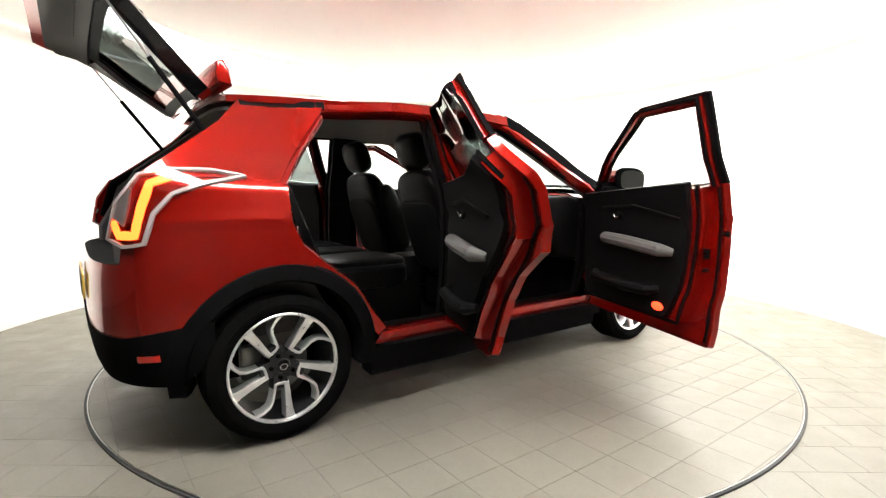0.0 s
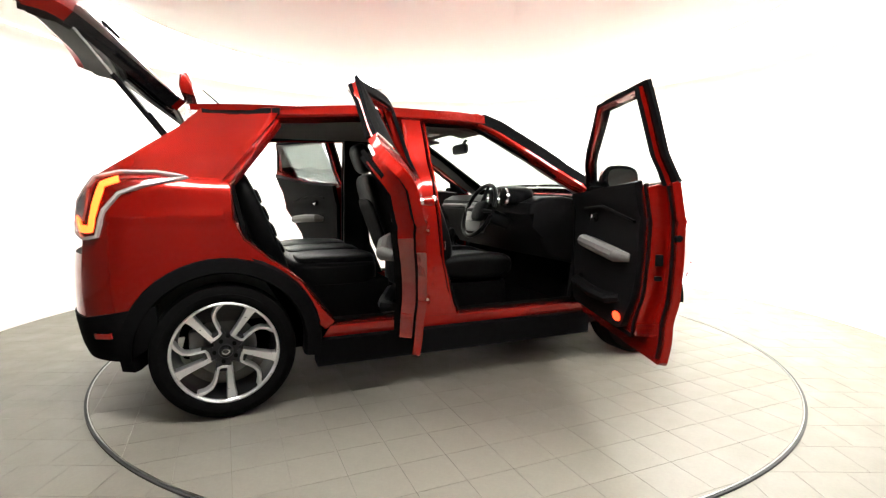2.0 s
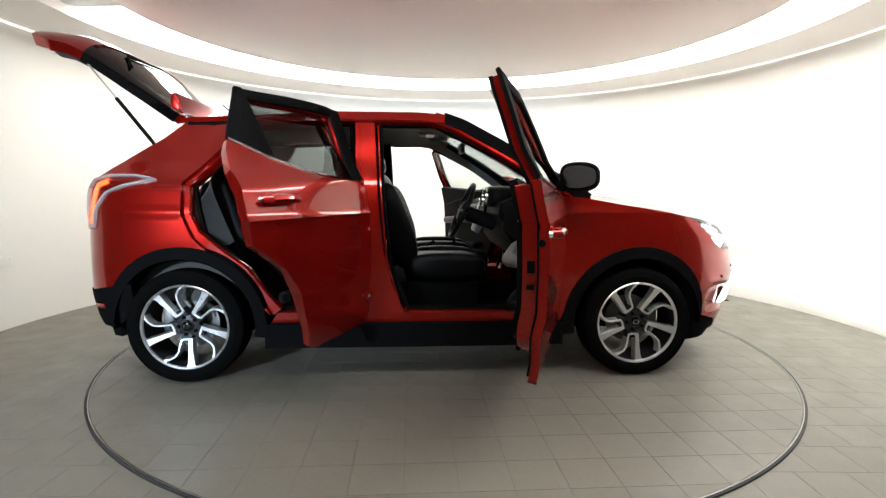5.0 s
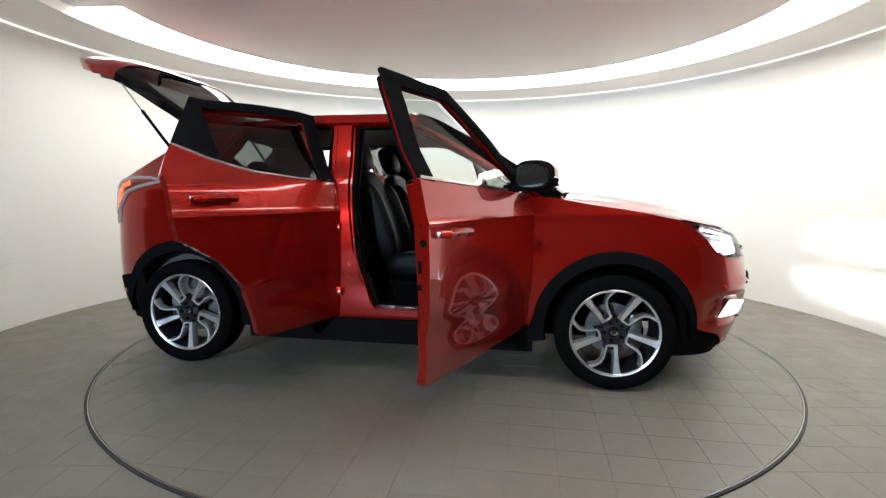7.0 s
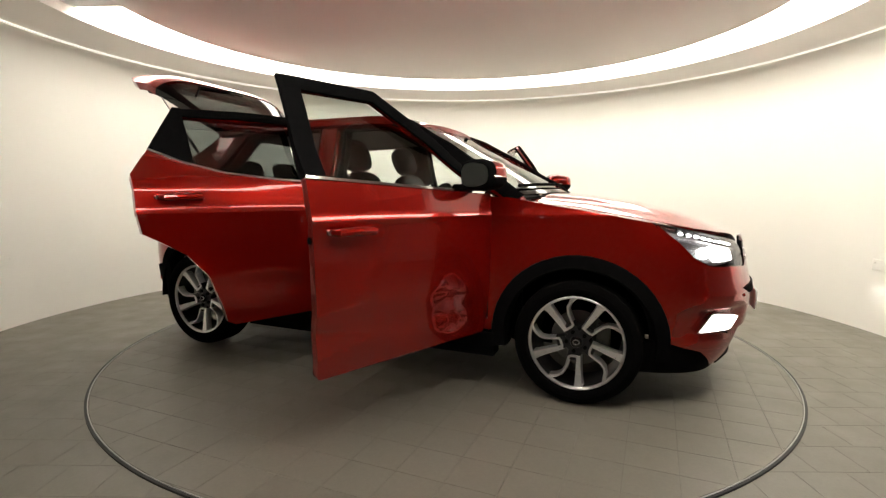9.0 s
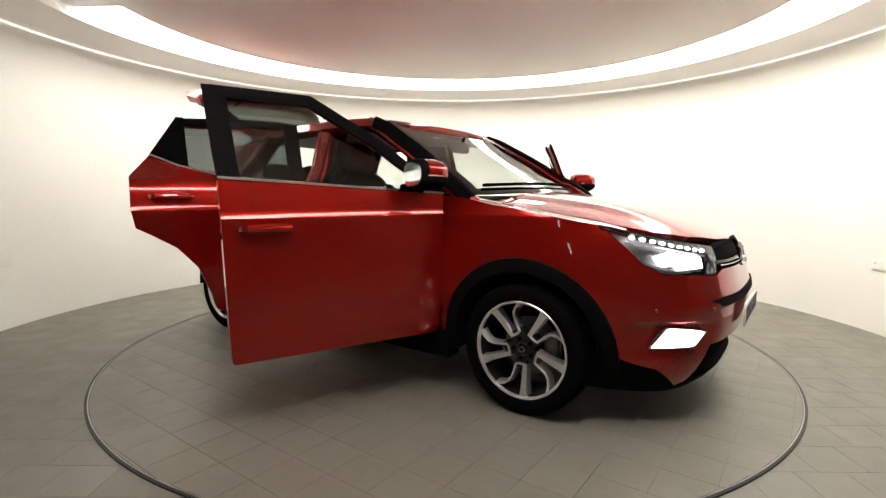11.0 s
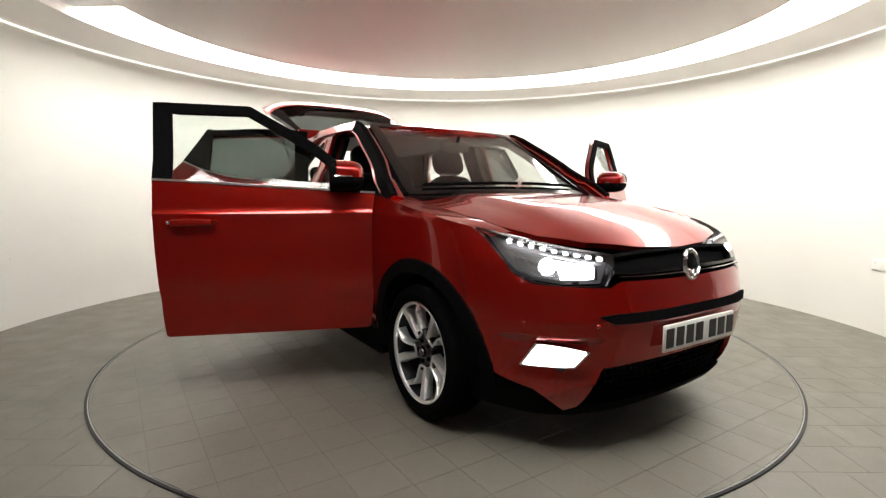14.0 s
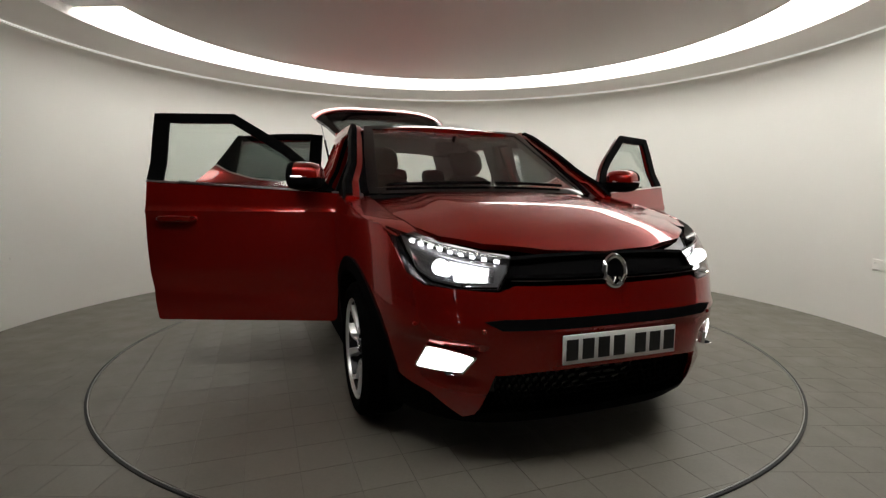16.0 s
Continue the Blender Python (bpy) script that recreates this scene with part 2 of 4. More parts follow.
def build_room():
    a0, a1 = -math.pi / 2 + DOORWAY, 1.5 * math.pi - DOORWAY
    at = Matrix.Translation((CX, CY, 0))
    w = part("wall_round", ring_profile(bmesh.new(), [(WALL_R, -0.02), (WALL_R, TOP - 0.012), (WALL_R + 0.15, TOP - 0.012), (WALL_R + 0.15, -0.02), (WALL_R, -0.02)], 120, at, a0, a1), WALL)
    tagged(w, "smooth white painted curved wall of the studio", "wall", kind="structure")
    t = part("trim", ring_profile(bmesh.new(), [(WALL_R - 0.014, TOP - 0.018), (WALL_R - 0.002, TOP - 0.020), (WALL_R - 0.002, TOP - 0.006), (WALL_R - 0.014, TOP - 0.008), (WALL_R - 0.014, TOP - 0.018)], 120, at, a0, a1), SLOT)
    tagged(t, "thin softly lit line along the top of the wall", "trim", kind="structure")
    # ceiling: outer soffit with a lit recess, and the round panel within
    rc = Matrix.Translation((0.007, 0.13, 0))
    c = part("ceiling_soffit", ring_profile(bmesh.new(), [(2.865, TOP + 0.10), (2.865, TOP), (4.6, TOP), (4.6, TOP + 0.10), (2.865, TOP + 0.10)], 128, rc), CEIL)
    tagged(c, "white plaster soffit ring round the light", "ceiling", kind="structure")
    c = part("ceiling_panel", ring_profile(bmesh.new(), [(0.001, TOP + 0.035), (2.405, TOP + 0.035), (2.415, TOP + 0.045), (2.415, TOP + 0.10), (0.001, TOP + 0.10)], 128, rc), CEIL)
    tagged(c, "large round white ceiling panel inside the light ring", "ceiling", kind="structure")
    ring = tagged(new("ring_light"), "ring of white light recessed in the ceiling, dark along one stretch", "ceiling light")
    box_ = [(2.417, TOP + 0.10), (2.417, TOP + 0.075), (2.863, TOP + 0.075), (2.863, TOP + 0.10), (2.417, TOP + 0.10)]
    lit, dark = math.radians(176.5), math.radians(234)
    part("lit_diffuser", ring_profile(bmesh.new(), box_, 110, rc, dark - 2 * math.pi, lit), LIGHT, ring)
    part("unlit_diffuser", ring_profile(bmesh.new(), box_, 20, rc, lit + 0.002, dark - 0.002), UNLIT, ring, "unlit stretch of the ring")
    # the dim hall from which the camera looks in, with a doorway added for daylight
    b = bmesh.new()
    x0, x1, y0, y1, h = -4.7, 4.7, -6.0, 4.9, 3.0
    d0, d1, dh = DOOR_X
    for c, s in (((x0, (y0 + y1) / 2, h / 2), (0.1, y1 - y0, h)), ((x1, (y0 + y1) / 2, h / 2), (0.1, y1 - y0, h)), ((0, y1, h / 2), (x1 - x0, 0.1, h)),
                 (((x0 + d0) / 2, y0, h / 2), (d0 - x0, 0.1, h)), (((x1 + d1) / 2, y0, h / 2), (x1 - d1, 0.1, h)), (((d0 + d1) / 2, y0, (h + dh) / 2), (d1 - d0, 0.1, h - dh))):
        box(b, c, s)
    tagged(part("wall_hall", b, DARK, smooth=False), "plain dim wall of the hall outside", "wall", kind="structure")
    b = bmesh.new()
    box(b, (0, (y0 + y1) / 2, h), (x1 - x0, y1 - y0, 0.1))
    tagged(part("ceiling_hall", b, DARK, smooth=False), "plain dim ceiling of the hall", "ceiling", kind="structure")
    b = bmesh.new()
    box(b, (0, -0.6, -0.06), (9.6, 16.0, 0.1))
    return tagged(part("floor", b, GROUT, smooth=False), "beige tiled studio floor with fine joints", "floor", kind="structure")


floor = build_room()


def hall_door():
    """An unseen sliding door added on the hall's end wall to time the daylight, with a frosted strip window."""
    d = tagged(new("unseen_door"), "unseen grey sliding door with a narrow frosted strip window, added to time the daylight", "door")
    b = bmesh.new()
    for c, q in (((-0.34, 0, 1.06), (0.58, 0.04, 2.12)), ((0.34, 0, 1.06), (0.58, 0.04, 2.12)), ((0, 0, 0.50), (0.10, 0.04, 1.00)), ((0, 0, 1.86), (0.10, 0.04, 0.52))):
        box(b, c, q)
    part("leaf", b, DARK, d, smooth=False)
    # glowing pane, added for the small upright reflection in the car's paint
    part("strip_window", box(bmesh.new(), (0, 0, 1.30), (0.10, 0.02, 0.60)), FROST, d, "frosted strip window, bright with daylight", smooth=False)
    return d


unseen_door = hall_door()


def socket(a, z):
    """A white double socket on the curved wall, at an angle from the room's centre."""
    m = Matrix.Translation((CX, CY, 0)) @ Matrix.Rotation(a, 4, "Z") @ Matrix.Translation((WALL_R, 0, z))
    ob = part("wall_socket", box(bmesh.new(), (-0.006, 0, 0), (0.012, 0.146, 0.086), m, 0.004), WALL)
    tagged(ob, "white plastic double power socket on the wall", "socket", "sockets on the wall")
    for s in (-1, 1):
        part("switch", box(bmesh.new(), (-0.014, s * 0.045, 0.018), (0.006, 0.012, 0.018), m, 0.002), WALL, ob)


socket(math.atan2(0.16 - CY, -3.41), 0.527)
socket(math.atan2(0.207 - CY, 3.41), 0.541)

# ---- turntable ----
R_TABLE = 2.23


def build_turntable():
    base = part("turntable", ring_profile(bmesh.new(), [(0.001, 0.0), (R_TABLE - 0.004, 0.0), (R_TABLE - 0.004, -0.009), (0.001, -0.009)], 128), GROUT)
    tagged(base, "round tiled turntable set flush in the floor", "turntable")
    part("rim", ring_profile(bmesh.new(), [(R_TABLE - 0.014, 0.001), (R_TABLE - 0.0135, 0.0065), (R_TABLE - 0.0095, 0.0065), (R_TABLE - 0.009, 0.001)], 160), STEEL, base, "thin steel edge")
    return base


turntable = build_turntable()
gap = part("gap", ring_profile(bmesh.new(), [(R_TABLE - 0.0085, -0.004), (R_TABLE - 0.0085, 0.0045), (R_TABLE + 0.003, 0.0045), (R_TABLE + 0.003, -0.004)], 160), GAP)
tagged(gap, "narrow black gap round the turntable", "floor gap", kind="structure")

# ---- car: its outer surface; x forward from between the axles, driver's side at negative y ----
N_FRONT, N_REAR = 3.2, 4.2
X_F, X_R = 0.95, -1.10
width = curve([0.15, 0.30, 0.42, 0.62, 0.80, 0.925, 0.978, 1.145, 1.25, 1.40, 1.53, 1.62],
              [0.84, 0.852, 0.872, 0.893, 0.897, 0.894, 0.891, 0.857, 0.798, 0.750, 0.704, 0.65], 0.008)
nose = curve([0.15, 0.25, 0.42, 0.55, 0.70, 0.80, 0.86, 0.95, 1.10], [1.99, 2.08, 2.14, 2.155, 2.13, 2.10, 2.06, 1.96, 1.75], 0.03)
tail = curve([0.20, 0.35, 0.50, 0.72, 0.90, 1.08, 1.16, 1.30, 1.50, 1.60], [-1.88, -1.95, -1.975, -1.97, -1.95, -1.915, -1.865, -1.70, -1.47, -1.36], 0.025)
flank = curve([0.20, 0.35, 0.50, 0.72, 0.90, 1.10, 1.30, 1.55], [-1.88, -1.95, -1.975, -1.97, -1.96, -1.97, -2.00, -1.98], 0.04)


def wide(x, z):
    """Half width before the ends round off; the glasshouse narrows rearwards."""
    w = width(z) - max(z - 1.10, 0) * (0.18 * smooth(-0.45, -1.0, x) + 0.26 * smooth(-0.98, -1.25, x))
    # a soft crease along the shoulder
    w += 0.008 * math.exp(-((z - 0.968) / 0.0125) ** 2) * smooth(1.9, 1.5, x)
    low = 0.52 - 0.05 * x
    return w - 0.010 * math.exp(-((z - low) / 0.06) ** 2) * smooth(1.0, 0.6, abs(x))


def half(x, z):
    w = wide(x, z)
    if x > X_F:
        k = min((x - X_F) / (nose(z) - X_F), 0.999)
        w *= (1 - k ** N_FRONT) ** (1 / N_FRONT)
    elif x < X_R:
        k = min((X_R - x) / (X_R - flank(z)), 0.999)
        w *= (1 - k ** N_REAR) ** (1 / N_REAR)
    return w


def side(s, off=0.0):
    """The body side as a surface of (x, z); s -1 is the driver's side."""
    return lambda x, z: (x, s * (half(x, z) - off), z)


def flip(poly, s):
    """Turns a polygon the way that makes its surface face outwards."""
    area = sum(a[0] * b[1] - b[0] * a[1] for a, b in zip(poly, poly[1:] + poly[:1]))
    return poly if (area > 0) else list(reversed(poly))


def skin(poly, s, thick, off=0.0, step=0.05, step_t=0.0):
    """A panel on the body side, thickened inwards."""
    return sheet(flip(list(poly), s), side(s, off), thick * (1 if s < 0 else -1), step, step_t=step_t or step)


def pane_skin(poly, s):
    """A door's pane: it leans in a little more than the frame round it."""
    return sheet(flip(list(poly), s), lambda x, z: (x, s * (half(x, z) - 0.010 - 0.16 * max(z - 1.12, 0)), z), 0.004 * (1 if s < 0 else -1), 0.1)


def band(pts, s, width_, thick, off=0.0, sub=6, closed=False):
    """A bar along a path on the body side."""
    f = side(s, off)
    return rail(pts, f, width_, thick * (1 if s < 0 else -1), sub=sub, closed=closed)


def front(off=0.0):
    """The nose as a surface of an angle round it (degrees, driver's side negative) and height."""
    def at(u, z):
        a = radians(u)
        c, s = max(math.cos(a), 0) ** (2 / N_FRONT), abs(math.sin(a)) ** (2 / N_FRONT)
        return (X_F + (nose(z) - X_F - off) * c, math.copysign((wide(1.3, z) - off) * s, u), z)
    return at


def back(off=0.0):
    def at(u, z):
        a = radians(u)
        c, s = max(math.cos(a), 0) ** (2 / N_REAR), abs(math.sin(a)) ** (2 / N_REAR)
        return (X_R + (tail(z) + off - X_R) * c, -math.copysign((wide(-1.3, z) - off) * s, u), z)
    return at


def nose_panel(poly, thick, off=0.0, step=3, step_t=0.04):
    return sheet(flip(list(poly), 1), front(off), thick, step, step_t=step_t)


def tail_panel(poly, thick, off=0.0, step=4, step_t=0.04):
    return sheet(flip(list(poly), 1), back(off), thick, step, step_t=step_t)


roof_line = curve([-1.80, -1.40, -1.0, -0.5, 0.0, 0.2, 0.35], [1.50, 1.555, 1.58, 1.592, 1.582, 1.56, 1.505], 0.08)
hood_line = curve([0.95, 1.3, 1.6, 1.85, 2.0, 2.08], [1.085, 1.057, 1.011, 0.948, 0.885, 0.838], 0.05)


def roof_z(x, y):
    return roof_line(x) - 0.06 * (abs(y) / 0.66) ** 2.6


def hood_z(x, y):
    k = abs(y)
    w = 0.72 - 0.05 * smooth(1.5, 2.0, x)
    return hood_line(x) - 0.055 * (k / w) ** 3 + 0.016 * smooth(0.53, 0.42, k) * smooth(2.05, 1.5, x)


def both(fn):
    for s in (-1, 1):
        fn(s)


def arc(cx, r, a0, a1, n=14, cz=0.33):
    return [(cx + r * math.cos(radians(a0 + (a1 - a0) * i / n)), cz + r * math.sin(radians(a0 + (a1 - a0) * i / n))) for i in range(n + 1)]


def prism(poly, y0, y1, bm=None, m=None, bevel=0.0):
    """A solid with an outline in x and z, from y0 to y1."""
    bm = bm or bmesh.new()
    lo = [bm.verts.new((x, y0, z)) for x, z in poly]
    hi = [bm.verts.new((x, y1, z)) for x, z in poly]
    n = len(poly)
    fs = [bm.faces.new(lo), bm.faces.new(list(reversed(hi)))]
    fs += [bm.faces.new((lo[i], hi[i], hi[(i + 1) % n], lo[(i + 1) % n])) for i in range(n)]
    if bevel:
        es = [e for f in fs[:2] for e in f.edges]
        bmesh.ops.bevel(bm, geom=es, offset=bevel, segments=3, profile=0.5, affect="EDGES", clamp_overlap=True)
    if m:
        bmesh.ops.transform(bm, matrix=m, verts=bm.verts)
    return bm


car = tagged(new("car"), "glossy red compact crossover with all doors and tailgate open", "car")

# ---- car: body ----


def car_sides(s):
    quarter = [(-1.03, 1.45), (-0.99, 1.515), (-1.36, 1.508), (-1.47, 1.39), (-1.69, 1.225), (-1.78, 1.16), (-1.86, 0.90), (-1.90, 0.56), (-1.69, 0.56)]
    quarter += arc(-1.3, 0.445, 149, 12)
    quarter += [(-0.83, 0.39), (-0.89, 0.475), (-0.985, 0.615), (-1.12, 0.72), (-1.235, 0.83), (-1.285, 0.95), (-1.29, 1.13)]
    part("rear_quarter", skin(quarter, s, 0.02, 0.0, 0.04, 0.02), PAINT, car)
    ledge = [(-1.03, 1.46), (-1.28, 1.13), (-1.275, 0.95), (-1.225, 0.84), (-1.10, 0.73), (-0.97, 0.63), (-0.875, 0.49), (-0.80, 0.40)]
    part("door_jamb", band(ledge, s, 0.07, 0.05, 0.03), PAINT, car)
    part("roof_strip", band([(-1.0, 1.497), (-1.365, 1.488)], s, 0.04, 0.012, -0.002), BLACK, car)
    fender = [(0.838, 1.065), (0.835, 0.60), (0.83, 0.33)] + arc(1.3, 0.445, 180, 20)[1:] + [(1.85, 0.56), (1.86, 0.72), (1.63, 0.945), (1.40, 0.988), (1.15, 1.025), (0.95, 1.06)]
    part("front_fender", skin(fender, s, 0.02, 0.0, 0.04, 0.02), PAINT, car)
    for cx in (-1.3, 1.3):
        part("arch_cladding", band(arc(cx, 0.415, 190, -10, 26), s, 0.085, 0.10, -0.008, 1), BLACK, car)
        b = bmesh.new()
        ring_profile(b, [(0.385, s * 0.45), (0.385, s * 0.865)], 24, Matrix.Translation((cx, 0, 0.33)), radians(-2), radians(182), "y")
        ring_profile(b, [(0.01, s * 0.50), (0.39, s * 0.50)], 24, Matrix.Translation((cx, 0, 0.33)), radians(-2), radians(182), "y")
        part("wheel_liner", b, CARPET, car)
    part("sill", skin([(-0.86, 0.30), (0.86, 0.30), (0.86, 0.395), (-0.80, 0.395)], s, 0.10, 0.03, 0.1), PAINT, car)
    part("sill_cladding", skin([(-0.87, 0.19), (0.86, 0.19), (0.86, 0.33), (-0.87, 0.33)], s, 0.10, -0.006, 0.1), BLACK, car)
    part("scuff_plate", skin([(-0.05, 0.395), (0.74, 0.395), (0.74, 0.407), (-0.05, 0.407)], s, 0.06, 0.06, 0.2), GLOSS, car)
    post = [(-0.34, 0.38), (-0.07, 0.38), (-0.145, 0.55), (-0.195, 0.75), (-0.225, 1.05), (-0.25, 1.50), (-0.36, 1.50), (-0.345, 1.0), (-0.335, 0.7)]
    part("b_pillar", skin(post, s, 0.09, 0.035), PAINT, car)
    part("pillar_trim", skin([(-0.38, 0.40), (-0.06, 0.40), (-0.15, 0.6), (-0.19, 1.05), (-0.21, 1.50), (-0.40, 1.50), (-0.37, 1.0)], s, 0.03, 0.128, 0.1), TRIM, car)
    part("cant_rail", band([(-1.04, 1.50), (-0.6, 1.525), (0.0, 1.527), (0.16, 1.515)], s, 0.07, 0.07, 0.015), PAINT, car)
    part("a_pillar", band([(0.10, 1.527), (0.21, 1.49), (0.52, 1.318), (0.83, 1.131), (0.98, 1.035)], s, 0.085, 0.07, 0.022), PAINT, car)
    part("pillar_trim", band([(0.12, 1.50), (0.21, 1.46), (0.50, 1.30), (0.80, 1.115), (0.92, 1.04)], s, 0.06, 0.03, 0.095), GREYTRIM, car)
    part("pillar_strip", band([(0.15, 1.522), (0.27, 1.478), (0.535, 1.332), (0.845, 1.146), (0.98, 1.050)], s, 0.080, 0.035, 0.016), BLACK, car)
    b = band([(0.80, 1.05), (0.80, 0.6), (0.74, 0.408), (-0.05, 0.408), (-0.15, 0.65), (-0.195, 1.0), (-0.215, 1.48), (0.10, 1.485), (0.5, 1.285), (0.80, 1.10)], s, 0.022, 0.03, 0.06)
    part("door_seal", b, SEAL, car)
    b = band([(-0.375, 0.408), (-0.78, 0.412), (-0.86, 0.53), (-0.97, 0.66), (-1.19, 0.85), (-1.245, 1.12), (-1.01, 1.465), (-0.8, 1.487), (-0.39, 1.49), (-0.365, 1.0), (-0.375, 0.408)], s, 0.022, 0.03, 0.07)
    part("door_seal", b, SEAL, car)
    part("pillar_seam", band([(-0.10, 0.43), (-0.175, 0.70), (-0.205, 1.05), (-0.228, 1.47)], s, 0.010, 0.02, 0.029), PAINT, car)
    part("pillar_seam", band([(-0.30, 0.43), (-0.315, 0.70), (-0.325, 1.05), (-0.34, 1.47)], s, 0.012, 0.02, 0.029), PAINT, car)
    part("sill_seam", band([(-0.07, 0.388), (0.3, 0.386), (0.78, 0.388)], s, 0.010, 0.02, 0.024), PAINT, car)
    for z in (0.50, 0.88):
        part("hinge", box(bmesh.new(), (-0.285, s * 0.855, z), (0.05, 0.045, 0.055), None, 0.008), PAINT, car)
        part("bolt", ring_profile(bmesh.new(), [(0.001, s * 0.883), (0.007, s * 0.882), (0.008, s * 0.872)], 8, Matrix.Translation((-0.275, 0, z)), axis="y"), STEEL, car)
    for z in (0.58, 0.66):
        part("pillar_plug", ring_profile(bmesh.new(), [(0.001, s * (half(-0.23, z) - 0.030)), (0.012, s * (half(-0.23, z) - 0.031)), (0.014, s * (half(-0.23, z) - 0.038))], 14, Matrix.Translation((-0.225, 0, z)), axis="y"), PAINT, car)
    # inside of the boot
    part("boot_trim", skin([(-1.02, 1.44), (-1.36, 1.46), (-1.68, 1.21), (-1.88, 0.88), (-1.88, 0.45), (-1.0, 0.45), (-1.2, 0.80), (-1.25, 1.12)], s, 0.02, 0.12, 0.08), HEADLINER, car)
    part("cowl_side", skin([(0.99, 0.40), (0.78, 0.40), (0.80, 1.05), (0.99, 1.05)], s, 0.03, 0.12, 0.08), TRIM, car)
    # hinges and striker
    for z in (0.52, 0.86):
        bb = bmesh.new()
        box(bb, (0.80, s * 0.845, z), (0.06, 0.05, 0.05), None, 0.008)
        part("hinge", bb, PAINT, car)
    bb = bmesh.new()
    tube([(-0.175, s * 0.855, 0.815), (-0.175, s * 0.885, 0.815), (-0.175, s * 0.885, 0.775), (-0.175, s * 0.855, 0.775)], 0.005, bb)
    part("striker", bb, CHROME, car)
    bb = bmesh.new()
    tube([(-1.225, s * 0.83, 0.935), (-1.225, s * 0.86, 0.935), (-1.225, s * 0.86, 0.895), (-1.225, s * 0.83, 0.895)], 0.005, bb)
    part("striker", bb, CHROME, car)


both(car_sides)


def seat_belt(s):
    b = bmesh.new()
    for x, y0, z0, x1, y1, z1 in ((-0.27, 0.60, 1.36, -0.20, 0.66, 0.50),):
        n = 10
        rows = []
        for i in range(n + 1):
            t = i / n
            p = Vector((x + (x1 - x) * t, s * (y0 + (y1 - y0) * t - 0.02 * math.sin(t * math.pi)), z0 + (z1 - z0) * t))
            rows.append([b.verts.new(p + Vector((dx, s * dy, 0))) for dx, dy in ((-0.023, 0), (0.023, 0), (0.023, -0.002), (-0.023, -0.002))])
        for a, c in zip(rows, rows[1:]):
            for j in range(4):
                b.faces.new((a[j], a[(j + 1) % 4], c[(j + 1) % 4], c[j]))
    part("seat_belt", b, SEAL, car, "black webbing seat belt")


both(seat_belt)

part("roof", sheet([(-1.42, -0.535), (-1.2, -0.575), (-1.0, -0.628), (-0.5, -0.655), (0.16, -0.655), (0.25, -0.45), (0.28, 0), (0.25, 0.45), (0.16, 0.655), (-0.5, 0.655), (-1.0, 0.628), (-1.2, 0.575), (-1.42, 0.535)], lambda x, y: (x, y, roof_z(x, y)), 0.03, 0.06), PAINT, car)
part("headliner", sheet([(-1.40, -0.50), (-1.0, -0.58), (0.20, -0.60), (0.20, 0.60), (-1.0, 0.58), (-1.40, 0.50)], lambda x, y: (x, y, roof_z(x, y) - 0.055), 0.015, 0.12), HEADLINER, car)
hood = [(0.99, -0.68), (1.20, -0.705), (1.45, -0.71), (1.67, -0.685), (1.825, -0.62), (1.945, -0.48), (2.03, -0.24), (2.055, 0), (2.03, 0.24), (1.945, 0.48), (1.825, 0.62), (1.67, 0.685), (1.45, 0.71), (1.20, 0.705), (0.99, 0.68), (1.07, 0.4), (1.10, 0), (1.07, -0.4)]
part("bonnet", sheet(hood, lambda x, y: (x, y, hood_z(x, y)), 0.025, 0.05), PAINT, car)


def fender_top(s):
    """The rounded strip between the wing's upper edge and the bonnet."""
    b = bmesh.new()
    rows = []
    xs = [0.93 + 0.04 * i for i in range(21)]
    ze = curve([0.93, 1.15, 1.40, 1.63, 1.75], [1.058, 1.022, 0.985, 0.942, 0.90], 0.03)
    for x in xs:
        z0 = ze(x)
        y0 = half(x, z0)
        y1 = 0.712 - 0.03 * smooth(1.45, 1.75, x)
        z1 = max(hood_z(x, y1), z0 + 0.004) if x < 1.72 else hood_z(x, y1)
        row = []
        for j in range(7):
            a = j / 6
            k = math.sin(a * math.pi / 2)
            row.append(b.verts.new((x, s * (y0 + (y1 - y0) * a), z0 + (z1 - z0) * k - 0.001)))
        rows.append(row)
    for a, c in zip(rows, rows[1:]):
        for j in range(6):
            b.faces.new((a[j], c[j], c[j + 1], a[j + 1]))
    part("fender_top", b, PAINT, car)


both(fender_top)


def screen(x, y):
    return (x + 0.13 * (1 - (y / 0.72) ** 2) * smooth(0.0, 1.0, x), y, 1.525 - (x - 0.22) * 0.605 - 0.02 * (y / 0.7) ** 2)


part("windscreen", sheet([(0.18, -0.60), (0.93, -0.715), (0.94, 0), (0.93, 0.715), (0.18, 0.60), (0.20, 0)], screen, 0.006, 0.08), CLEAR, car)
part("windscreen_border", rail([(0.20, -0.57), (0.215, -0.3), (0.22, 0.0), (0.215, 0.3), (0.20, 0.57), (0.55, 0.635), (0.91, 0.69), (0.915, 0.3), (0.915, -0.3), (0.91, -0.69), (0.55, -0.635)], screen, 0.065, 0.004, lift=0.004, closed=True), GLOSS, car)
for ps in (-1, 1):
    part("pillar_cover", rail([(0.25, 0.640 * ps), (0.55, 0.688 * ps), (0.92, 0.742 * ps)], screen, 0.06, 0.025, lift=0.002), BLACK, car)
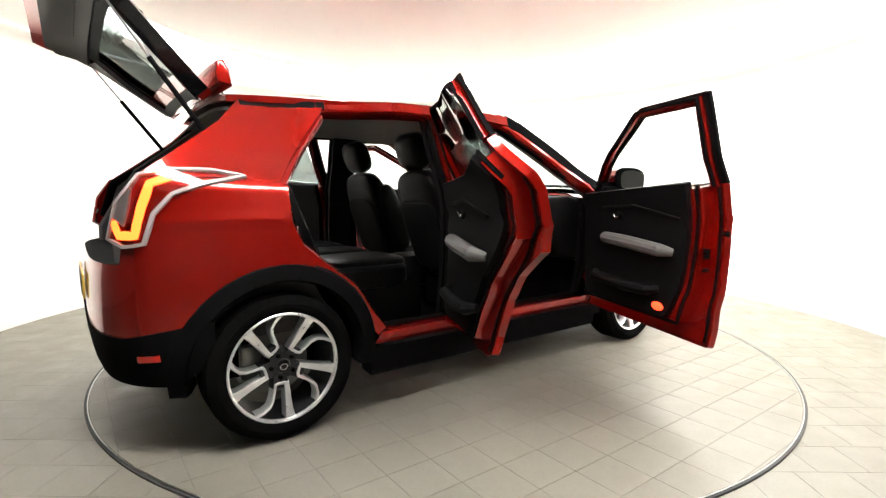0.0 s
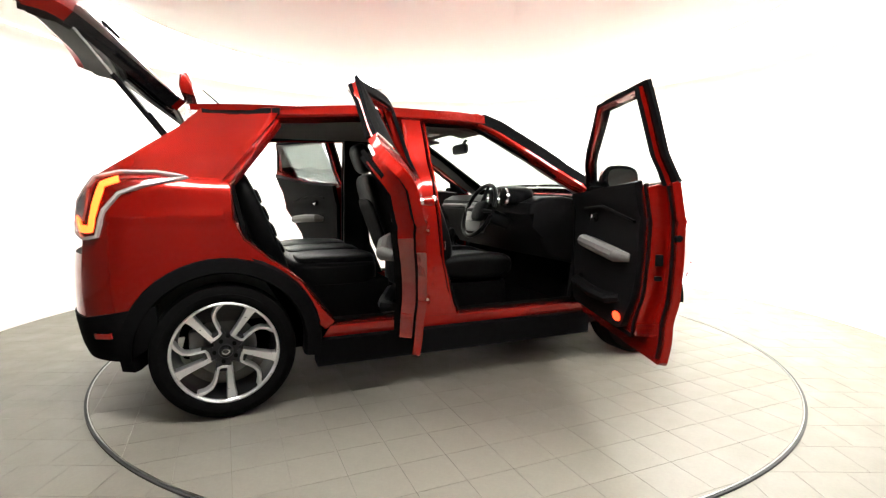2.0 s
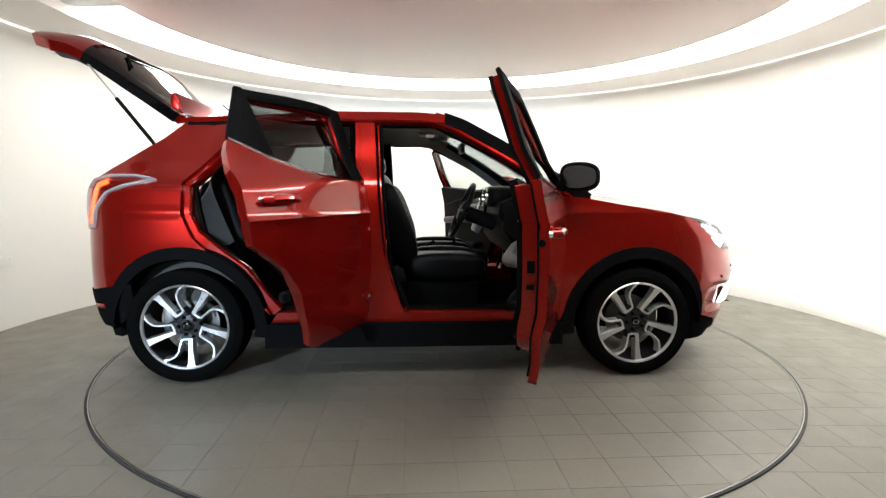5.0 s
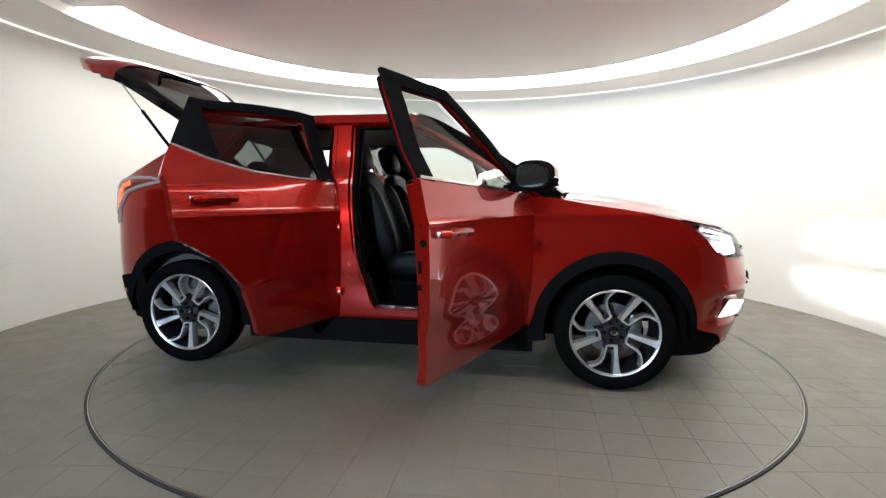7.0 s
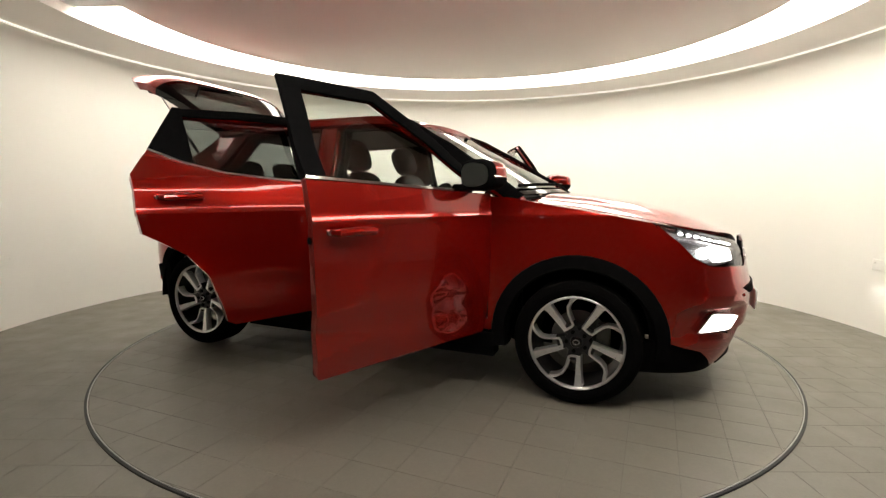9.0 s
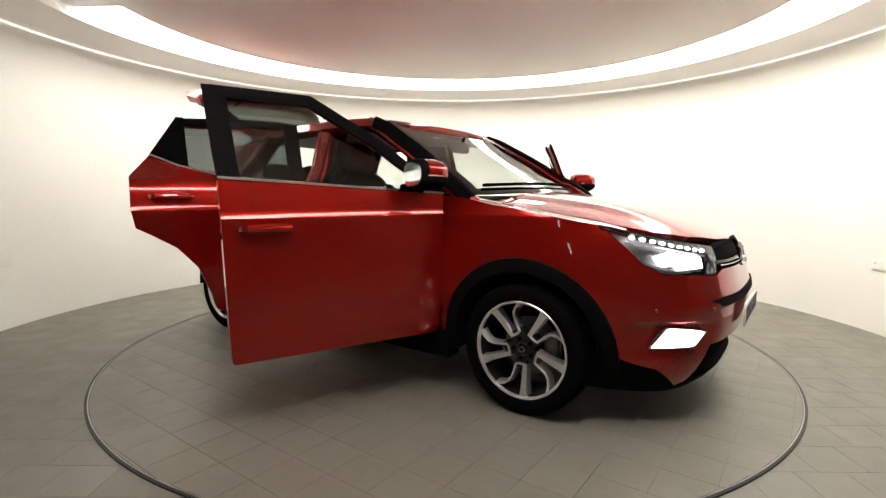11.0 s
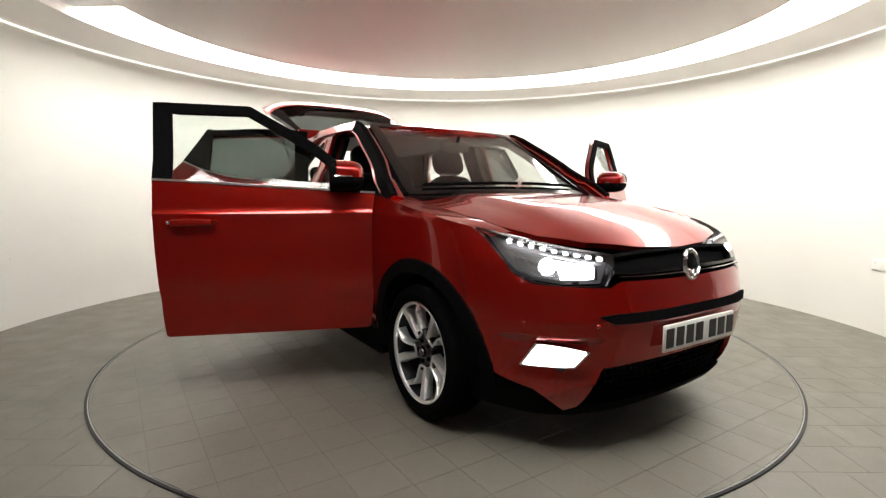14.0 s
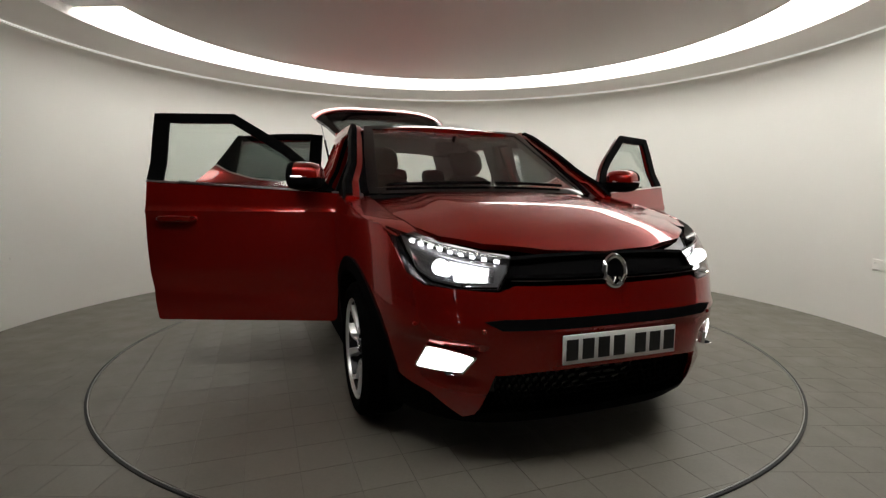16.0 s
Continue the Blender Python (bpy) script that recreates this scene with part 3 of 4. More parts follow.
part("cowl", sheet([(0.90, -0.70), (0.985, -0.69), (1.09, -0.35), (1.12, 0), (1.09, 0.35), (0.985, 0.69), (0.90, 0.70), (1.0, 0.35), (1.03, 0), (1.0, -0.35)], lambda x, y: (x, y, 1.075 - 0.03 * (y / 0.7) ** 2), 0.04, 0.1), BLACK, car)
for y0, y1 in ((-0.62, -0.02), (0.02, 0.50)):
    b = tube([screen(0.89, y0 + (y1 - y0) * i / 6)[:2] + (screen(0.89, y0 + (y1 - y0) * i / 6)[2] + 0.022,) for i in range(7)], 0.009)
    part("wiper", b, BLACK, car)
part("aerial", tube([(-1.22, 0.05, 1.56), (-1.37, 0.05, 1.69)], [0.006, 0.003]), SEAL, car)

# underside, engine bay, bulkheads
b = bmesh.new()
box(b, (0.0, 0, 0.28), (3.0, 1.30, 0.08), None, 0.02)
part("underbody", b, CARPET, car)
b = bmesh.new()
box(b, (1.48, 0, 0.60), (0.90, 0.98, 0.60), None, 0.04)
part("engine_bay", b, CARPET, car)
b = bmesh.new()
box(b, (0.95, 0, 0.62), (0.04, 1.5, 0.70), None, 0.01)
part("bulkhead", b, CARPET, car)
b = bmesh.new()
box(b, (-1.42, 0, 0.62), (0.9, 1.0, 0.05), None, 0.01)
part("boot_floor", b, CARPET, car)

# ---- car: nose ----


def beam(p, pitch, parent):
    """A lamp's optics: a small bright source at the back of a dark box, open in front."""
    m = Matrix.Translation(p) @ Matrix.Rotation(radians(-pitch), 4, "Y")
    n, a, h = 0.026, 0.014, 0.0022
    b = bmesh.new()
    for c, q in (((-n / 2, 0, h), (n, 2 * a, 0.0006)), ((-n / 2, 0, -h), (n, 2 * a, 0.0006)), ((-n / 2, a, 0), (n, 0.0006, 2 * h)), ((-n / 2, -a, 0), (n, 0.0006, 2 * h)), ((-n, 0, 0), (0.0006, 2 * a, 2 * h))):
        box(b, c, q, m)
    part("beam_box", b, CARPET, parent, smooth=False)
    b = bmesh.new()
    box(b, (-n + 0.001, 0, 0), (0.0008, 0.011, 0.003), m)
    part("lamp_source", b, BEAM, parent, smooth=False)


def front_end():
    low = [(-62, 0.56), (-60, 0.36), (-52, 0.325), (-44, 0.30), (-31, 0.20), (-27.5, 0.22), (-23, 0.405), (-12, 0.42), (0, 0.425), (12, 0.42), (23, 0.405), (27.5, 0.22), (31, 0.20), (44, 0.30), (52, 0.325), (60, 0.36), (62, 0.56), (61, 0.80), (57, 0.935), (50, 0.775), (44, 0.735), (21, 0.722), (17, 0.745), (8, 0.742), (0, 0.738), (-8, 0.742), (-17, 0.745), (-21, 0.722), (-44, 0.735), (-50, 0.775), (-57, 0.935), (-61, 0.80)]

    def face(u, z):
        """The bumper with a recess for each fog lamp and a fold below the lamps."""
        p = Vector(front()(u, z))
        k = smooth(20, 30, abs(u)) * smooth(60, 50, abs(u)) * smooth(0.33, 0.41, z) * smooth(0.535, 0.50, z)
        fold = 0.022 * math.exp(-((z - 0.615 + 0.0006 * abs(u)) / 0.02) ** 2)
        return tuple(p - Vector((1.0, math.copysign(0.35, u), 0)) * (0.028 * k) + Vector((0.5, 0, 0)) * fold * smooth(62, 30, abs(u)))
    part("front_bumper", sheet(low, face, 0.02, 2, step_t=0.02), PAINT, car)
    part("air_slot", nose_panel(rounded([(-21, 0.586), (21, 0.586), (25.5, 0.617), (20, 0.627), (-20, 0.627), (-25.5, 0.617)], 0.004), 0.02, -0.0125), BLACK, car)
    g = part("lower_grille", nose_panel([(-28, 0.22), (28, 0.22), (24, 0.43), (-24, 0.43)], 0.02, 0.06), GLOSS, car)
    for r in range(6):
        for c in range(-11, 12):
            u = c * 2.0 + (r % 2) * 1.0
            z = 0.25 + r * 0.030
            lim = 27 - (z - 0.22) * 18
            if abs(u) > lim - 1:
                continue
            pts = [(u + 0.95 * math.cos(radians(60 * k + 30)), z + 0.0185 * math.sin(radians(60 * k + 30))) for k in range(6)]
            part("mesh_cell", rail(pts, front(0.035), 0.006, 0.012, closed=True, sub=1), BLACK, g, smooth=False)
    part("valance", nose_panel([(-66, 0.19), (-30, 0.165), (0, 0.165), (30, 0.165), (66, 0.19), (66, 0.36), (52, 0.335), (44, 0.31), (31, 0.215), (26, 0.235), (0, 0.245), (-26, 0.235), (-31, 0.215), (-44, 0.31), (-52, 0.335), (-66, 0.36)], 0.03, 0.010), BLACK, car)
    part("skid_lip", nose_panel(rounded([(-26, 0.20), (26, 0.20), (25, 0.235), (-25, 0.235)], 0.01), 0.02, -0.004), BLACK, car)
    gr = part("grille", nose_panel([(-21, 0.725), (-8, 0.735), (0, 0.73), (8, 0.735), (21, 0.725), (17, 0.84), (8, 0.852), (0, 0.855), (-8, 0.852), (-17, 0.84)], 0.02, 0.035), BLACK, car)
    part("grille_bar", rail([(-19, 0.778), (-10, 0.776), (0, 0.774), (10, 0.776), (19, 0.778)], front(0.0), 0.018, 0.03, lift=0.006), GLOSS, gr, "gloss black bar")
    part("grille_trim", rail([(-18, 0.762), (-10, 0.759), (0, 0.757), (10, 0.759), (18, 0.762)], front(0.0), 0.005, 0.01, lift=0.010), CHROME, gr, "thin chrome strip")
    part("grille_lip", rail([(-17, 0.84), (-8, 0.850), (0, 0.853), (8, 0.850), (17, 0.84)], front(0.01), 0.02, 0.03), BLACK, gr)
    # round chrome badge: a plain oval ring with a dark middle
    m = Matrix.Translation((nose(0.785) + 0.012, 0, 0.787)) @ Matrix.Rotation(radians(-8), 4, "Y") @ Matrix.Diagonal((1, 0.92, 1.12, 1))
    bd = part("badge", tube([m @ Vector((0, 0.052 * math.cos(2 * math.pi * i / 28), 0.052 * math.sin(2 * math.pi * i / 28))) for i in range(28)], 0.011, closed=True), CHROME, car, "chrome ring badge")
    b = bmesh.new()
    ring_profile(b, [(0.001, 0.006), (0.044, 0.004), (0.048, -0.01)], 28, m @ Matrix.Rotation(radians(90), 4, "Y"))
    part("disc", b, GLOSS, bd)
    b = bmesh.new()
    for a in (-1, 1):
        tube([m @ Vector((0.012, a * 0.045, -0.015)), m @ Vector((0.014, a * 0.020, -0.040)), m @ Vector((0.014, a * 0.008, -0.020))], 0.007, b)
    part("bars", b, CHROME, bd)
    # lamps
    for s in (-1, 1):
        outline = [(57 * s, 0.944), (46 * s, 0.912), (32 * s, 0.874), (17 * s, 0.842), (18.5 * s, 0.79), (21.5 * s, 0.727), (34 * s, 0.724), (44 * s, 0.737), (50 * s, 0.775), (54 * s, 0.85)]
        h = part("headlight", nose_panel(outline, 0.012, 0.075), SILVER, car, "lit headlight with a row of small white lamps")
        part("lens", nose_panel(outline, 0.004, 0.002), LENS, h)
        part("bezel", rail(outline, front(0.006), 0.012, 0.05, closed=True, sub=2), GLOSS, h)
        part("reflector", nose_panel(rounded([(51 * s, 0.872), (21.5 * s, 0.808), (23.0 * s, 0.744), (34 * s, 0.739), (43 * s, 0.749), (49.5 * s, 0.79)], 0.02), 0.01, 0.055), LAMPBOWL, h, "silver reflector")
        for k in range(9):
            u, z = (48.0 - 3.4 * k) * s, 0.891 - 0.0079 * k
            part("led", nose_panel(rounded([(u - 0.70, z - 0.0048), (u + 0.70, z - 0.0048), (u + 0.70, z + 0.0048), (u - 0.70, z + 0.0048)], 0.003), 0.01, 0.03), LAMPWHITE, h, "small lit white lamp")
        part("light_strip", rail([(50 * s, 0.874), (40 * s, 0.851), (30 * s, 0.826), (21 * s, 0.806)], front(0.03), 0.006, 0.01), SILVER, h)
        c = Vector(front(0.03)(38.5 * s, 0.800))
        bb = bmesh.new()
        bmesh.ops.create_uvsphere(bb, u_segments=20, v_segments=12, radius=0.032, matrix=Matrix.Translation(c))
        part("projector", bb, LAMPWHITE, h, "glowing round projector lens")
        part("main_beam", nose_panel(rounded([(35 * s, 0.822), (23.5 * s, 0.800), (24.5 * s, 0.752), (34.5 * s, 0.749)], 0.012), 0.01, 0.034), LAMPSOFT, h, "glowing main beam lamp")
        beam(Vector(front(0.004)(30 * s, 0.740)), -2.0, h)
        fog = rounded([(49 * s, 0.408), (32.5 * s, 0.412), (28.6 * s, 0.476), (44.5 * s, 0.502)], 0.006)
        f = part("fog_light", nose_panel(fog, 0.03, -0.002), LAMPSOFT, car, "lit white fog light")
        part("frame", rail(fog, front(-0.004), 0.010, 0.03, closed=True, sub=1), CHROME, f, "chrome frame")
        beam(Vector(front(-0.004)(37 * s, 0.404)) + Vector((0.020, 0, 0)), -5.0, f)
        for u in (26, 48):
            q = Vector(front(-0.002)(u * s, 0.58))
            bb = bmesh.new()
            bmesh.ops.create_uvsphere(bb, u_segments=12, v_segments=8, radius=0.010, matrix=Matrix.Translation(q))
            part("parking_sensor", bb, PAINT, car)
    plate(2.172, 1, PLATE, 0.511, "front number plate, white with black bars")


def plate(x, d, mat, z, label):
    b = bmesh.new()
    box(b, (x, 0, z), (0.010, 0.52, 0.111), None, 0.003)
    p = part("number_plate", b, mat, car, label)
    for k, y in enumerate((-0.215, -0.145, -0.075, -0.005, 0.095, 0.165, 0.235)):
        b = bmesh.new()
        box(b, (x + d * 0.0065, (y - 0.008) * d, z), (0.003, 0.050, 0.078), None, 0.0)
        part("bar", b, INK, p, smooth=False)


front_end()

# ---- car: tail ----


def rear_end():
    part("rear_bumper", tail_panel([(-66, 0.56), (-64, 0.80), (-58, 0.90), (-46, 0.86), (-38, 0.80), (38, 0.80), (46, 0.86), (58, 0.90), (64, 0.80), (66, 0.56), (40, 0.50), (-40, 0.50)], 0.03), PAINT, car)
    part("rear_valance", tail_panel([(-74, 0.44), (-68, 0.36), (-60, 0.31), (60, 0.31), (68, 0.36), (74, 0.44), (74, 0.57), (40, 0.515), (-40, 0.515), (-74, 0.57)], 0.03, -0.006), BLACK, car)
    part("load_sill", tail_panel([(-34, 0.785), (34, 0.785), (34, 0.80), (-34, 0.80)], 0.12, 0.004), BLACK, car)
    for s in (-1, 1):
        part("reflector", tail_panel(rounded([(-46 * s, 0.42), (-56 * s, 0.425), (-56 * s, 0.45), (-46 * s, 0.445)], 0.004), 0.01, -0.012), REDLENS, car, "red rear reflector")
        out = [(-1.43, 1.152), (-1.55, 1.172), (-1.70, 1.172), (-1.80, 1.148), (-1.875, 1.04), (-1.905, 0.90), (-1.86, 0.872), (-1.80, 0.885), (-1.765, 1.0), (-1.70, 1.075), (-1.60, 1.115)]
        t = part("tail_light", skin(out, s, 0.012, 0.004, 0.03), REDLENS, car, "wrap-round tail light with a glowing red bracket")
        part("clear_edge", band(out, s, 0.017, 0.02, -0.016, 3, True), PALE, t, "clear bright edge")
        part("lens", skin(out, s, 0.003, -0.018, 0.03), LENS, t)
        part("light_bar", band([(-1.70, 1.14), (-1.765, 1.115), (-1.80, 1.02), (-1.825, 0.915), (-1.872, 0.915), (-1.885, 0.97)], s, 0.034, 0.012, -0.008, 3), TAILGLOW, t, "glowing red light bar")
        part("light_bar", band([(-1.70, 1.14), (-1.58, 1.145), (-1.50, 1.145)], s, 0.012, 0.01, -0.008, 3), REDLENS, t)
        part("indicator", skin([(-1.82, 1.12), (-1.868, 1.03), (-1.89, 0.99), (-1.855, 0.95), (-1.835, 1.03)], s, 0.01, -0.010, 0.03), ALLOY, t, "silver inner reflector")
    plate(-1.981, -1, PLATEY, 0.66, "rear number plate, yellow with black bars")
    for s in (-1, 1):
        part("tailgate_seal", band([(-1.37, 1.455), (-1.47, 1.355), (-1.69, 1.20), (-1.79, 1.13), (-1.855, 0.93)], s, 0.05, 0.03, 0.022), SEAL, car)
        part("boot_flange", band([(-1.34, 1.44), (-1.45, 1.335), (-1.66, 1.18), (-1.75, 1.10), (-1.82, 0.90)], s, 0.05, 0.04, 0.055), HEADLINER, car)

rear_end()

# ---- car: doors ----
HINGE_F, HINGE_R = (0.83, 0.868), (-0.295, 0.872)


def hung(ob, h, deg, s):
    """Turns a part about an upright hinge."""
    p = Matrix.Translation((h[0], s * h[1], 0))
    ob.matrix_basis = p @ Matrix.Rotation(radians(deg) * (1 if s < 0 else -1), 4, "Z") @ p.inverted()
    return ob


def handle(x, z, s, d):
    """A pull handle over a shallow bowl, with a lock at its end."""
    hd = part("door_handle", tube([(x + 0.10, s * (half(x, z) - 0.004), z), (x + 0.085, s * (half(x, z) + 0.03), z), (x, s * (half(x, z) + 0.042), z + 0.004), (x - 0.085, s * (half(x, z) + 0.032), z), (x - 0.10, s * (half(x, z) - 0.004), z)], [0.014, 0.018, 0.019, 0.018, 0.014], n=10), PAINT, d)
    b = bmesh.new()
    bmesh.ops.create_uvsphere(b, u_segments=24, v_segments=10, radius=1.0, matrix=Matrix.Translation((x + 0.01, s * (half(x, z) - 0.002), z - 0.004)) @ Matrix.Diagonal((0.075, 0.004, 0.034, 1)))
    part("bowl", b, PAINT, hd)
    lock = Matrix.Translation((x - 0.112, s * (half(x, z) - 0.002), z)) @ Matrix.Rotation(radians(90), 4, "X")
    part("lock", ring_profile(bmesh.new(), [(0.001, 0.012 * s * -1), (0.010, 0.011 * s * -1), (0.013, 0.0)], 16, lock), CHROME, hd, "small round key lock")
    return hd


def trim_panel(poly, s, off, d):
    t = part("door_trim", skin(poly, s, 0.035, off, 0.06), TRIM, d, "black plastic door lining")
    return t


def front_door(s, swing):
    lower = rounded([(0.832, 1.080), (0.826, 0.60), (0.805, 0.340), (-0.232, 0.340), (-0.245, 0.55), (-0.256, 0.80), (-0.262, 1.140)], [0.01, 0.05, 0.03, 0.02, 0.1, 0.1, 0.004])
    d = part("front_door", skin(lower, s, 0.035, 0.0, 0.06, 0.018), PAINT, car, "open front door, red outside and black inside")
    hung(d, HINGE_F, swing, s)
    inner = rounded([(0.80, 1.06), (0.80, 0.60), (0.75, 0.42), (-0.11, 0.42), (-0.155, 0.60), (-0.185, 0.85), (-0.20, 1.13)], [0.01, 0.1, 0.08, 0.1, 0.1, 0.1, 0.01])
    part("inner_shell", skin(inner, s, 0.075, 0.034), PAINT, d)
    lining = rounded([(0.79, 1.085), (0.77, 0.62), (0.70, 0.45), (-0.04, 0.45), (-0.10, 0.62), (-0.125, 0.85), (-0.14, 1.145)], [0.02, 0.1, 0.08, 0.1, 0.1, 0.1, 0.01])
    t = trim_panel(lining, s, 0.105, d)
    part("door_seal", band([(0.785, 1.06), (0.785, 0.6), (0.735, 0.44), (-0.09, 0.44), (-0.135, 0.60), (-0.165, 0.85), (-0.18, 1.13)], s, 0.018, 0.016, 0.100), SEAL, d)
    part("edge_seal", band([(-0.21, 0.37), (-0.222, 0.6), (-0.232, 0.85), (-0.238, 1.12)], s, 0.012, 0.012, 0.034), SEAL, d)
    part("window_frame", band([(0.73, 1.15), (0.50, 1.325), (0.18, 1.510), (-0.262, 1.514)], s, 0.056, 0.016, -0.002), BLACK, d, "satin black outer frame")
    part("pillar_cover", skin([(-0.285, 1.537), (-0.195, 1.537), (-0.170, 1.125), (-0.262, 1.138)], s, 0.016, -0.002), BLACK, d, "satin black pillar cover")
    part("frame_inner", band([(0.73, 1.15), (0.497, 1.322), (0.18, 1.505), (-0.235, 1.506), (-0.21, 1.12)], s, 0.036, 0.026, 0.017), PAINT, d, "red inner window frame")
    part("frame_seal", band([(0.74, 1.14), (0.50, 1.32), (0.18, 1.508), (-0.245, 1.511), (-0.222, 1.12)], s, 0.014, 0.018, 0.040), SEAL, d)
    pane = [(0.76, 1.075), (0.49, 1.29), (0.175, 1.485), (-0.235, 1.49), (-0.205, 1.12)]
    part("window", pane_skin(pane, s), CLEAR, d)
    part("sail_panel", skin([(0.83, 1.08), (0.70, 1.178), (0.60, 1.092)], s, 0.05, -0.002), BLACK, d)
    part("belt_strip", band([(0.83, 1.082), (0.3, 1.111), (-0.262, 1.142)], s, 0.014, 0.014, -0.006), CHROME, d, "thin chrome belt strip")
    handle(-0.075, 0.928, s, d)
    mirror(s, d)
    door_lining(s, d, t, 0.105, 0.62, -0.10, 0.0)
    b = bmesh.new()
    bmesh.ops.create_uvsphere(b, u_segments=14, v_segments=8, radius=1, matrix=Matrix.Translation((0.02, s * (half(0.02, 0.50) - 0.142), 0.505)) @ Matrix.Diagonal((0.045, 0.006, 0.022, 1)))
    part("courtesy_light", b, LAMPRED, d, "lit red lamp low on the lining")
    # latch and buffers on the closing edge
    for z, h in ((0.80, 0.05), (0.72, 0.02)):
        b = bmesh.new()
        box(b, (-0.190, s * (half(-0.19, z) - 0.075), z), (0.02, 0.03, h), None, 0.004)
        part("latch", b, SEAL, d)
    b = bmesh.new()
    ring_profile(b, [(0.001, 0.012), (0.014, 0.010), (0.018, -0.004)], 14, Matrix.Translation((-0.250, s * (half(-0.25, 0.90) - 0.025), 0.90)) @ Matrix.Rotation(radians(-90), 4, "Y"))
    part("buffer", b, SEAL, d)


def door_lining(s, d, t, off, x0, x1, up):
    """Armrest, pull, pocket and the little red lamp on a door's inside."""
    L = lambda x, z, e=0.0: (x, s * (half(x, z) - off - 0.035 - e), z)
    mid = (x0 + x1) / 2
    b = bmesh.new()
    arm = [L(x0 - 0.10, 0.815 + up, 0.0), L(x0 - 0.14, 0.825 + up, 0.045), L(mid, 0.82 + up, 0.06), L(x1 + 0.1, 0.80 + up, 0.05), L(x1 + 0.06, 0.79 + up, 0.0)]
    part("armrest", tube(arm, [0.02, 0.034, 0.036, 0.034, 0.02], b, 10), GREYTRIM, d, "grey padded armrest")
    b = bmesh.new()
    tube([L(x0 - 0.06, 1.0 + up, 0.004), L(mid, 1.02 + up, 0.012), L(x1 + 0.02, 0.96 + up, 0.004)], 0.008, b, 6)
    part("trim_line", b, TRIM, d)
    b = bmesh.new()
    bmesh.ops.create_uvsphere(b, u_segments=16, v_segments=8, radius=1, matrix=Matrix.Translation(L(x0 - 0.20, 0.955 + up, 0.002)) @ Matrix.Diagonal((0.040, 0.008, 0.026, 1)))
    r = part("handle_bowl", b, SEAL, d)
    b = bmesh.new()
    tube([L(x0 - 0.175, 0.965 + up, 0.014), L(x0 - 0.20, 0.945 + up, 0.022), L(x0 - 0.222, 0.95 + up, 0.014)], 0.007, b, 8)
    part("inner_handle", b, CHROME, d, "chrome inner door handle")
    b = bmesh.new()
    pocket = [L(x0, 0.60, 0.0), L(x0 - 0.05, 0.585, 0.04), L(mid, 0.575, 0.05), L(x1 + 0.18, 0.58, 0.04), L(x1 + 0.14, 0.59, 0.0)]
    part("pocket", tube(pocket, [0.02, 0.03, 0.032, 0.03, 0.02], b, 8), TRIM, d)


def mirror(s, d):
    c = Vector((0.650, s * 0.962, 1.170))
    b = bmesh.new()
    bmesh.ops.create_uvsphere(b, u_segments=28, v_segments=16, radius=1)
    for v in b.verts:
        x, y, z = v.co
        x = max(x, -0.55)
        z *= 1 - 0.22 * max(y, 0)
        q = lambda k: math.copysign(abs(k) ** 0.62, k)
        v.co = (c.x + (0.075 if x < 0 else 0.115) * q(x), c.y + s * 0.100 * q(y), c.z + 0.075 * q(z))
    mr = part("mirror", b, PAINT, d, "red and black door mirror")
    b = bmesh.new()
    bmesh.ops.create_uvsphere(b, u_segments=28, v_segments=16, radius=1)
    for v in b.verts:
        x, y, z = v.co
        x = max(x, -0.58)
        z *= 1 - 0.22 * max(y, 0)
        q = lambda k: math.copysign(abs(k) ** 0.62, k)
        v.co = (c.x + (0.077 if x < 0 else 0.115) * q(x), c.y + s * 0.102 * q(y), min(c.z + 0.077 * q(z), c.z - 0.012))
    part("mirror_base", b, BLACK, mr, "black lower shell")
    b = bmesh.new()
    bmesh.ops.create_uvsphere(b, u_segments=28, v_segments=16, radius=1)
    for v in b.verts:
        x, y, z = v.co
        x = min(max(x, -0.60), -0.12)
        z *= 1 - 0.22 * max(y, 0)
        q = lambda k: math.copysign(abs(k) ** 0.62, k)
        v.co = (c.x + (0.078 if x < 0 else 0.115) * q(x), c.y + s * 0.103 * q(y), c.z + 0.078 * q(z))
    part("mirror_bezel", b, BLACK, mr, "black bezel")
    b = bmesh.new()
    box(b, (c.x - 0.005, c.y - s * 0.115, c.z - 0.06), (0.07, 0.11, 0.035), None, 0.012)
    part("mirror_arm", b, BLACK, mr)
    b = bmesh.new()
    pts = [(0, 0.084 * math.copysign(abs(math.cos(a)) ** 0.6, math.cos(a)) , 0.058 * math.copysign(abs(math.sin(a)) ** 0.6, math.sin(a))) for a in [2 * math.pi * i / 28 for i in range(28)]]
    vs = [b.verts.new((c.x - 0.060, c.y + s * p[1], c.z + p[2] * (1 - 0.22 * max(p[1] / 0.088, 0)))) for p in pts]
    b.faces.new(vs)
    part("mirror_glass", b, CHROME, mr, "silver mirror glass")
    b = bmesh.new()
    tube([(c.x - 0.03, c.y + s * 0.098, c.z - 0.008), (c.x + 0.05, c.y + s * 0.092, c.z - 0.008), (c.x + 0.100, c.y + s * 0.055, c.z - 0.008), (c.x + 0.114, c.y - s * 0.02, c.z - 0.008)], 0.0065, b, 8)
    part("indicator", b, CHROME, mr, "clear indicator strip")


